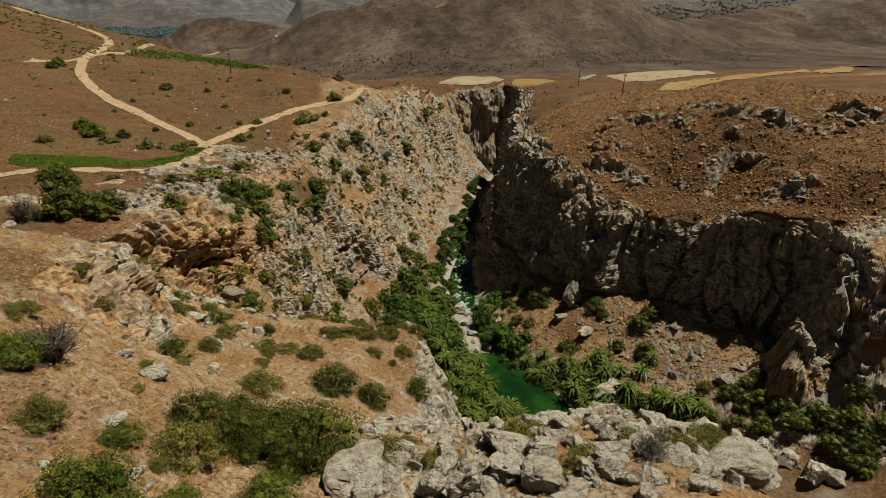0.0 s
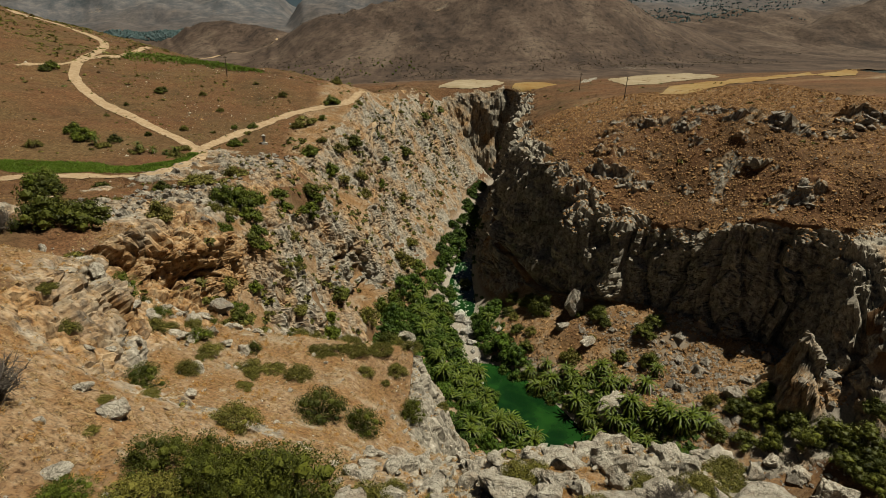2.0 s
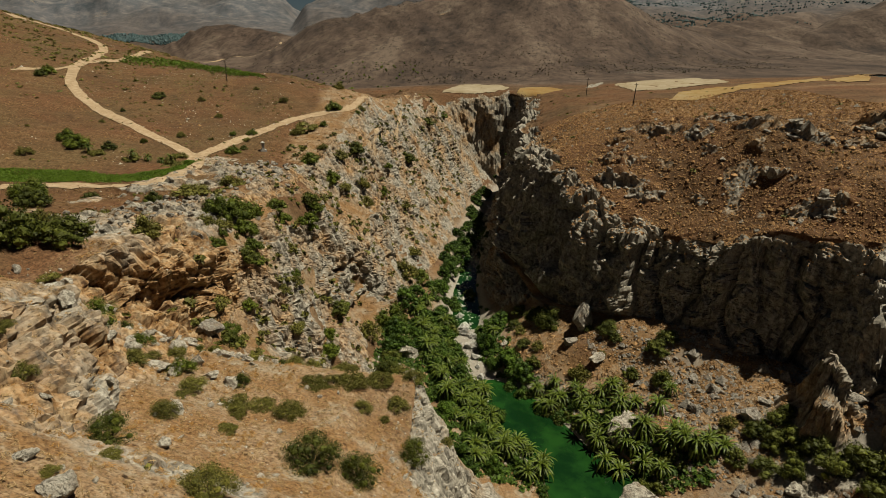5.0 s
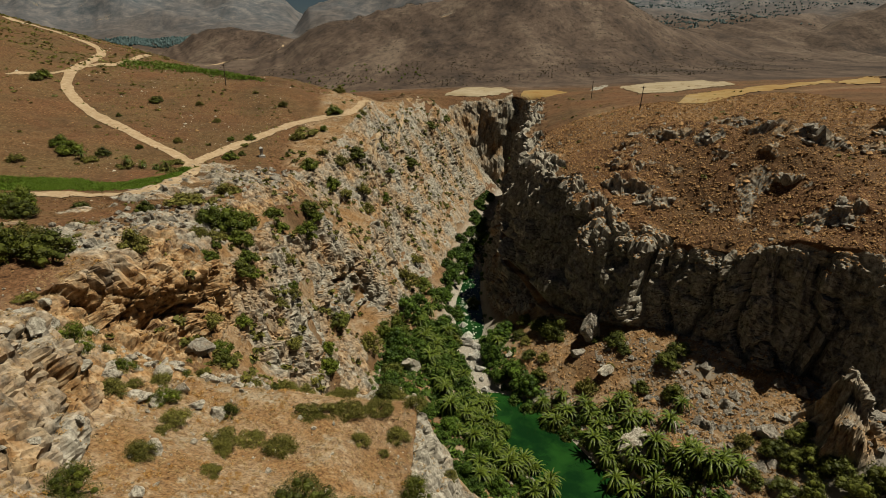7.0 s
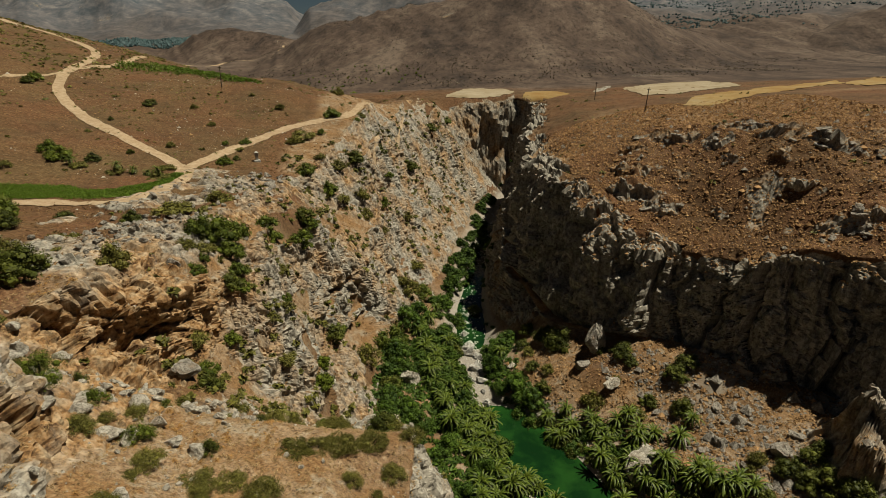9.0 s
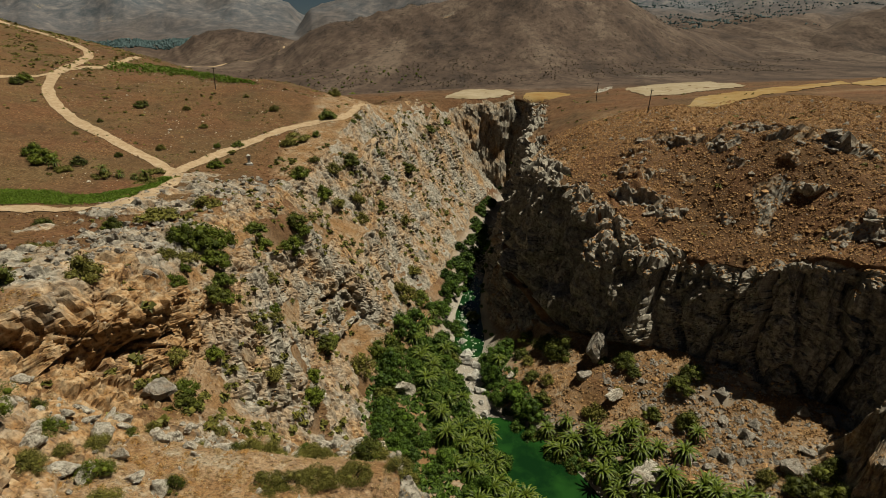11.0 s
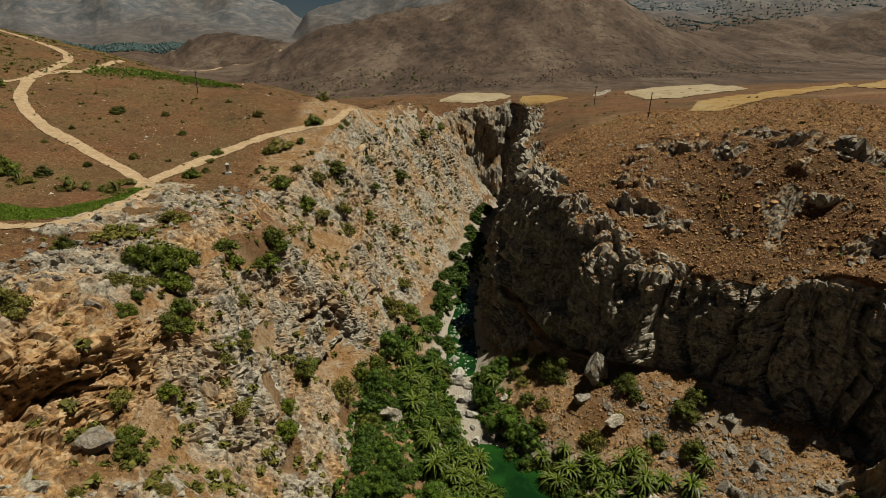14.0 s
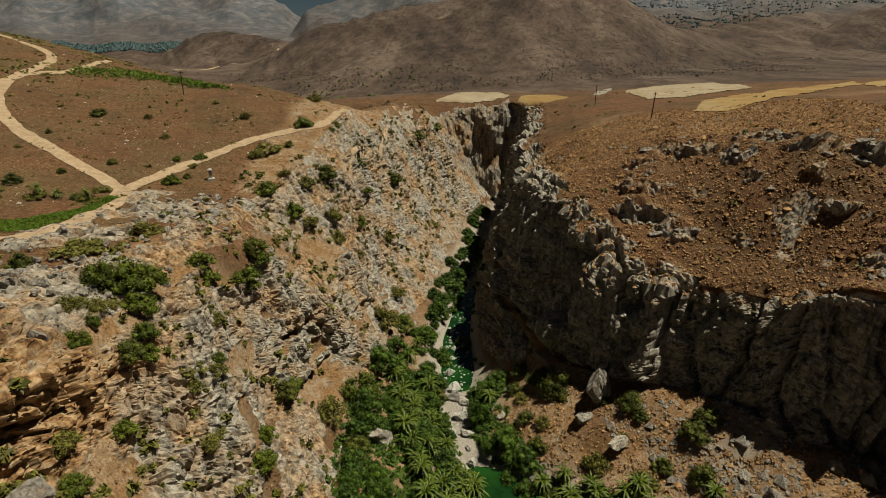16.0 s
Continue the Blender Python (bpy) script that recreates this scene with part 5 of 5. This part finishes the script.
M_CREAM, _nt, _b = nodes_of("bleached_stubble", 0.95)
_p = world_pos(_nt)
_c = ramp(_nt, noise_node(_nt, 0.08, 6, 0.65, _p), (0.35, (0.46, 0.36, 0.22)), (0.6, (0.60, 0.50, 0.35)))
_nt.links.new(mix(_nt, 0.5, _c, ramp(_nt, noise_node(_nt, 1.2, 6, 0.7, _p), (0.3, 0.6), (0.7, 1.0)), 'MULTIPLY'), _b.inputs["Base Color"])
track(ROADA, 3.0, "pale dirt track along the gorge rim")
track(ROADB, 3.6, "pale dirt track winding up the brown hill")
track(ROADC, 4.6, "pale dirt track beside the green vines")
track(ROADD, 2.0, "narrow dirt track across the hillside")
track(ROADE, 2.6, "dirt track leading over the ridge")
track(PATHF, 0.9, "narrow footpath along the cliff top", "footpath")
track(FAR1, 5.0, "pale road across the far hillside", "far_road")
for near, far, stubble in ((F1N, F1F, M_CREAM), (F2N, F2F, M_STUBBLE), (F3N, F3F, M_CREAM), (F4N, F4F, M_STUBBLE), (F5N, F5F, M_STUBBLE)):
    strip("stubble_field", near, far, stubble, 2.0, 14, 0.28, 1.2, "golden harvested stubble field on the plateau", "field")


def crop(near, far, count, size, height, mat, name, label, rng):
    near, far = curve_through(near, 60), curve_through(far, 60)
    C = []
    for k in range(count):
        i, f = rng.randint(0, 60), rng.uniform(0, 1)
        q = near[i] * (1 - f) + far[i] * f + rng.normal(size=2) * 0.3
        z, _ = land(q[0], q[1])
        for j in range(5):
            C.append((q[0] + rng.normal() * 0.4, q[1] + rng.normal() * 0.4, z + rng.uniform(0.1, height)))
    C = np.array(C)
    v, f = leaves(C, np.tile((0, 0, 1.0), (len(C), 1)), size, rng)
    return tagged(new(name, mesh_of(name, v, f, mat)), label, "vines", kind="stuff")


M_VINE = leaf_material("vine_leaves", (0.10, 0.19, 0.014), (0.22, 0.34, 0.03))
crop(VINEN, VINEF, 13000, 0.15, 0.35, M_VINE, "vines", "bright green strip of irrigated vines", RNG)
crop(ORCHN, ORCHF, 1100, 0.42, 1.3, M_VINE, "orchard_rows", "rows of young green orchard trees", RNG)

# ---------------------------------------------------------------- scrub, tufts and stones, too many to count
def scatter(count, box, accept, seed, steep=0.72):
    """Points (x, y, z) on the ground within box = (x0, x1, y0, y1)."""
    rng = np.random.RandomState(seed)
    out = []
    for k in range(count):
        x, y = rng.uniform(box[0], box[1]), rng.uniform(box[2], box[3])
        z, n = land(x, y)
        if n.z > steep and accept(x, y, z):
            out.append((x, y, z))
    return np.array(out)


def tufts(name, points, size, per, material, label, seed, high=0.8, broad=0.5):
    rng = np.random.RandomState(seed)
    n = len(points)
    s = size * rng.uniform(0.55, 1.5, n)
    d = unit(np.abs(rng.normal(size=(n * per, 3))) * (1, 1, high) * np.where(rng.rand(n * per, 3) < 0.5, -1, 1) * (1, 1, 0) + rng.normal(size=(n * per, 3)) * (0.4, 0.4, 0) + (0, 0, high) * rng.uniform(0.2, 1.0, (n * per, 1)))
    c = np.repeat(points, per, 0) + d * np.repeat(s, per)[:, None] * 0.55
    sz = np.repeat(s, per)[:, None] * 0.55
    v, f = leaves(c, d * 0.6 + (0, 0, 0.9), sz, rng, 1.0, broad)
    return tagged(new(name, mesh_of(name, v, f, material)), label, "scrub", kind="stuff")


def east(x, y, z):
    return not (z < 6 and y > 128) and vn(x / 7, y / 7) > -0.55


def vn(x, y):
    return float(vnoise(x, y, 0.7))


bowl = scatter(9000, (34, 128, 118, 235), lambda x, y, z: z > 7, 21, 0.5)
tufts("dry_scrub", bowl, 0.45, 9, M_CUSHION, "brown dry cushion scrub covering the plateau", 22)
scree = scatter(5000, (12, 84, 96, 152), lambda x, y, z: -25 < z < -4, 23)
tufts("dry_scrub", scree, 0.5, 6, M_DRY, "rusty dry scrub on the scree slope", 24)
spur = scatter(11000, (-48, 26, 20, 80), lambda x, y, z: z > 12, 25)
tufts("straw_tufts", spur, 0.26, 16, M_STRAW, "dry straw grass tufts on the spur", 26, 1.4, 0.11)
spur2 = scatter(5200, (-48, 26, 18, 80), lambda x, y, z: z > 12 and vn(x / 4.5, y / 4.5) + 0.012 * (40 - y) > -0.05, 27)
tufts("dry_scrub", spur2, 0.30, 38, M_RUSTY, "rusty dry grass tufts on the spur", 28, 1.0, 0.07)
ledge = scatter(6000, (-110, -18, 74, 270), lambda x, y, z: z > -10 and not (x < -52 and y > 130), 29)
tufts("dry_scrub", ledge, 0.3, 7, M_DRY, "dry scrub tufts on the western ledges", 30)
hill = scatter(6000, (-250, -52, 120, 330), lambda x, y, z: z > 20, 31)
tufts("dry_scrub", hill, 0.22, 4, M_DRY, "thin brown scrub on the western hill", 32)
green = scatter(1500, (-220, 120, 26, 330), lambda x, y, z: (z > 10 and vn(x / 9, y / 9) > 0.1), 33)
tufts("green_scrub", green, 0.8, 11, M_OLIVE, "small olive green scrub dotted over the slopes", 34)

hillgreen = scatter(2600, (-215, -50, 118, 330), lambda x, y, z: z > 20 and vn(x / 12, y / 12) + 0.004 * (y - 220) > 0.1, 65)
tufts("green_scrub", hillgreen, 0.42, 10, M_OLIVE, "small dull green bushes dotted over the western hill", 66)
crest = scatter(1700, (-260, -135, 235, 340), lambda x, y, z: z > 44 and vn(x / 9, y / 9) > -0.1, 67)
tufts("green_scrub", crest, 0.75, 12, M_OLIVE, "olive green scrub covering the top of the hill", 68)
cliff = scatter(2600, (-50, 8, 78, 330), lambda x, y, z: -16 < z < 29 and vn(x / 6, y / 6) > 0.0, 35, 0.22)
tufts("green_scrub", cliff, 0.85, 24, M_OLIVE, "small olive green scrub rooted on the western cliff", 36, 1.0)
under = scatter(5200, (-32, 60, 96, 165), lambda x, y, z: -25.4 < z < -12 and (bank_x(y, 8) - 1 < x < bank_x(y, 9) + 0.5 or bank_x(y, 10) < x < bank_x(y, 10) + (9 if y > 128 else 16)), 81, 0.4)
tufts("undergrowth", under, 0.9, 16, M_LUSH, "dense low green undergrowth along the river banks", 82, 1.0)
cliff = scatter(4200, (-50, 8, 78, 330), lambda x, y, z: -16 < z < 29 and vn(x / 8 + 5, y / 8) > -0.1, 37, 0.35)
tufts("dry_scrub", cliff, 0.36, 6, M_DRY, "dry brown scrub on ledges of the western cliff", 38, 1.0)


def pebbles(name, points, size, material, label, seed, even=2.6):
    """Small broken stones, each an eight-sided lump."""
    rng = np.random.RandomState(seed)
    base = np.array([(1, 0, 0), (-1, 0, 0), (0, 1, 0), (0, -1, 0), (0, 0, 0.8), (0, 0, -0.8)], float)
    tri = np.array([(0, 2, 4), (2, 1, 4), (1, 3, 4), (3, 0, 4), (2, 0, 5), (1, 2, 5), (3, 1, 5), (0, 3, 5)])
    V, F = [], []
    for k, p in enumerate(points):
        s = size * rng.pareto(even) * 0.21 * even + size * 0.45
        a, r = rng.uniform(0, 6.28), rng.uniform(0.7, 1.3, (6, 3))
        b = base * r * min(s, size * 4)
        ca, sa = math.cos(a), math.sin(a)
        V.append(np.stack([b[:, 0] * ca - b[:, 1] * sa, b[:, 0] * sa + b[:, 1] * ca, b[:, 2]], 1) + p)
        F.append(tri + 6 * k)
    return tagged(new(name, mesh_of(name, np.concatenate(V), np.concatenate(F), material)), label, "stones", kind="stuff")


cushions = scatter(42000, (34, 128, 118, 235), lambda x, y, z: z > 7, 51, 0.5)
pebbles("cushion_scrub", cushions, 0.30, M_CUSHION, "tan dry cushion scrub dotted over the plateau", 52, 9.0)
cushions = scatter(3500, (12, 84, 96, 152), lambda x, y, z: -25 < z < -4, 53)
pebbles("cushion_scrub", cushions, 0.4, M_CUSHION, "rusty dry cushion scrub on the scree", 54, 9.0)
cushions = scatter(9000, (-250, -52, 120, 330), lambda x, y, z: z > 20, 55)
pebbles("cushion_scrub", cushions, 0.3, M_DRY, "thin brown cushion scrub on the western hill", 56, 9.0)
stones_e = scatter(3600, (38, 88, 84, 142), lambda x, y, z: -22 < z < -4 and vn(x / 6, y / 6) > -0.3, 41)
pebbles("loose_stones", stones_e, 0.46, M_GREY, "loose grey stones strewn over the scree", 42)
stones_w = scatter(2600, (-46, 28, 20, 78), lambda x, y, z: z > 10 and vn(x / 5, y / 5) > -0.1, 43)
pebbles("loose_stones", stones_w, 0.14, M_PALE, "loose pale stones on the dry slope", 44)
stones_p = scatter(1800, (34, 120, 125, 230), lambda x, y, z: z > 8, 45, 0.5)
pebbles("loose_stones", stones_p, 0.25, M_GREY, "grey stones among the plateau scrub", 46)
stones_h = scatter(9000, (-200, -30, 80, 300), lambda x, y, z: z > 18 and vn(x / 14, y / 14) > 0.22, 47)
pebbles("loose_stones", stones_h, 0.15, M_PALE, "pale stones scattered on the western hill", 48)
bed = []
for k in range(650):
    y = rnd.uniform(138, 330)
    x = (bank_x(y, 9) + bank_x(y, 10)) / 2 + rnd.gauss(-0.5, 2.2)
    z = land(x, y)[0]
    if z < -23.5:
        bed.append((x, y, max(z, -25.7)))
pebbles("river_stones", np.array(bed), 0.4, M_WHITE, "white stones along the river bed", 50)

# ---------------------------------------------------------------- small works of people
M_WOOD, _nt, _b = nodes_of("grey_pole_wood", 0.85)
_nt.links.new(ramp(_nt, noise_node(_nt, 3, 6, 0.6, world_pos(_nt, 1, 1, 0.1)), (0.3, (0.07, 0.055, 0.04)), (0.7, (0.16, 0.13, 0.10))), _b.inputs["Base Color"])
M_WASH, _nt, _b = nodes_of("whitewash", 0.8)
_nt.links.new(ramp(_nt, noise_node(_nt, 2.5, 6, 0.7, world_pos(_nt)), (0.3, (0.62, 0.60, 0.55)), (0.6, (0.80, 0.79, 0.75))), _b.inputs["Base Color"])


def block(x0, x1, y0, y1, z0, z1, material, name, bevel=0.03):
    bm = bmesh.new()
    bmesh.ops.create_cube(bm, size=1)
    for v in bm.verts:
        v.co = ((x0 + x1) / 2 + v.co.x * (x1 - x0), (y0 + y1) / 2 + v.co.y * (y1 - y0), (z0 + z1) / 2 + v.co.z * (z1 - z0))
    bmesh.ops.bevel(bm, geom=bm.edges[:], offset=bevel, segments=2, affect='EDGES')
    me = bpy.data.meshes.new(name)
    bm.to_mesh(me)
    bm.free()
    me.materials.append(material)
    return me


def pole(x, y, h, lean):
    z, _ = land(x, y)
    top = tagged(new("utility_pole"), "grey wooden utility pole with a crossarm", "utility pole", "utility poles")
    top.matrix_basis = Matrix.Translation((x, y, z)) @ Euler((0, radians(lean), 0.4)).to_matrix().to_4x4()
    v, f = tubes([[((0, 0, -0.8), 0.19), ((0, 0, h * 0.5), 0.16), ((0, 0, h), 0.13)]], 8)
    child("post", mesh_of("post", v, f, M_WOOD, True), top)
    child("crossarm", block(-0.9, 0.9, -0.07, 0.07, h - 0.7, h - 0.55, M_WOOD, "crossarm", 0.02), top)
    for sx in (-0.75, 0.0, 0.75):
        v, f = tubes([[((sx, 0, h - 0.55), 0.05), ((sx, 0, h - 0.42), 0.07), ((sx, 0, h - 0.32), 0.03)]], 6)
        child("insulator", mesh_of("insulator", v, f, M_WASH), top)


for (x, y), h, lean in zip(POLE, (8.5, 8.0, 8.0), (4, 1, 2)):
    pole(x, y, h, lean)

sx, sy = SHRINE[0]
sz, _ = land(sx, sy)
shrine = tagged(new("roadside_shrine"), "small white plastered roadside shrine on a base", "shrine")
shrine.matrix_basis = Matrix.Translation((sx, sy, sz)) @ Matrix.Rotation(0.5, 4, 'Z')
child("base", block(-0.9, 0.9, -0.9, 0.9, -0.4, 0.35, M_WASH, "base"), shrine)
child("pillar", block(-0.35, 0.35, -0.35, 0.35, 0.35, 1.7, M_WASH, "pillar"), shrine)
child("cabinet", block(-0.5, 0.5, -0.45, 0.45, 1.7, 2.5, M_WASH, "cabinet"), shrine)
_bm = bmesh.new()
bmesh.ops.create_cone(_bm, cap_ends=True, segments=4, radius1=0.8, radius2=0.05, depth=0.5)
_me = bpy.data.meshes.new("roof")
_bm.to_mesh(_me)
_bm.free()
_me.materials.append(M_WASH)
child("roof", _me, shrine, "", Matrix.Translation((0, 0, 2.75)) @ Matrix.Rotation(0.785, 4, 'Z'))

# ---------------------------------------------------------------- trees of the far country
def far_trees(name, count, box, size, material, label, seed, keep):
    rng = np.random.RandomState(seed)
    base = np.array([(1, 0, 0.4), (-0.5, 0.9, 0.5), (-0.5, -0.9, 0.4), (0.1, 0.1, 1.3), (0, 0, -0.5)], float)
    tri = np.array([(0, 1, 3), (1, 2, 3), (2, 0, 3), (1, 0, 4), (2, 1, 4), (0, 2, 4)])
    x, y = rng.uniform(box[0], box[1], count) , rng.uniform(box[2], box[3], count)
    x = x * y
    ok = keep(x, y)
    x, y = x[ok], y[ok]
    i = np.clip(np.searchsorted(YS, y), 0, len(YS) - 1)
    V, F = [], []
    for k in range(len(x)):
        z = np.interp(x[k], _P[i[k], :, 0], _P[i[k], :, 2])
        a, s = rng.uniform(0, 6.28), size * rng.uniform(0.6, 1.5) 
        b = base * s * rng.uniform(0.8, 1.2, (5, 3))
        V.append(np.stack([b[:, 0] * math.cos(a) - b[:, 1] * math.sin(a) + x[k], b[:, 0] * math.sin(a) + b[:, 1] * math.cos(a) + y[k], b[:, 2] + z], 1))
        F.append(tri + 5 * k)
    return tagged(new(name, mesh_of(name, np.concatenate(V), np.concatenate(F), material)), label, "trees", kind="stuff")


# tree green shifted to pale teal: aerial haze put into the leaf colour
M_FAR_HAZE = leaf_material("far_trees", (0.06, 0.12, 0.13), (0.13, 0.21, 0.22))
M_BUFF = leaf_material("buff_scrub", (0.05, 0.045, 0.025), (0.22, 0.17, 0.10))
far_trees("distant_trees", 6000, (-0.66, -0.28, 1650, 2450), 3.6, M_FAR_HAZE, "dense dark trees in the far valley", 61, lambda x, y: far_height(x, y) < 56 + 10 * vnoise(x / 150, y / 150, 1))
far_trees("distant_trees", 9000, (0.22, 0.85, 1700, 4200), 3.2, M_FAR_HAZE, "olive groves on the far eastern slopes", 62, lambda x, y: vnoise(x / 200, y / 200, 3) > -0.25)
far_trees("distant_trees", 16000, (-0.55, 0.6, 480, 1500), 0.6, M_BUFF, "scattered scrub on the far brown hills", 63, lambda x, y: vnoise(x / 60, y / 60, 5) + 0.6 * vnoise(x / 17, y / 17, 9) > 0.1)
far_trees("distant_trees", 260, (-0.45, -0.05, 420, 700), 1.2, M_GREEN, "green bushes along the far valley edge", 64, lambda x, y: vnoise(x / 60, y / 60, 7) > -0.2)
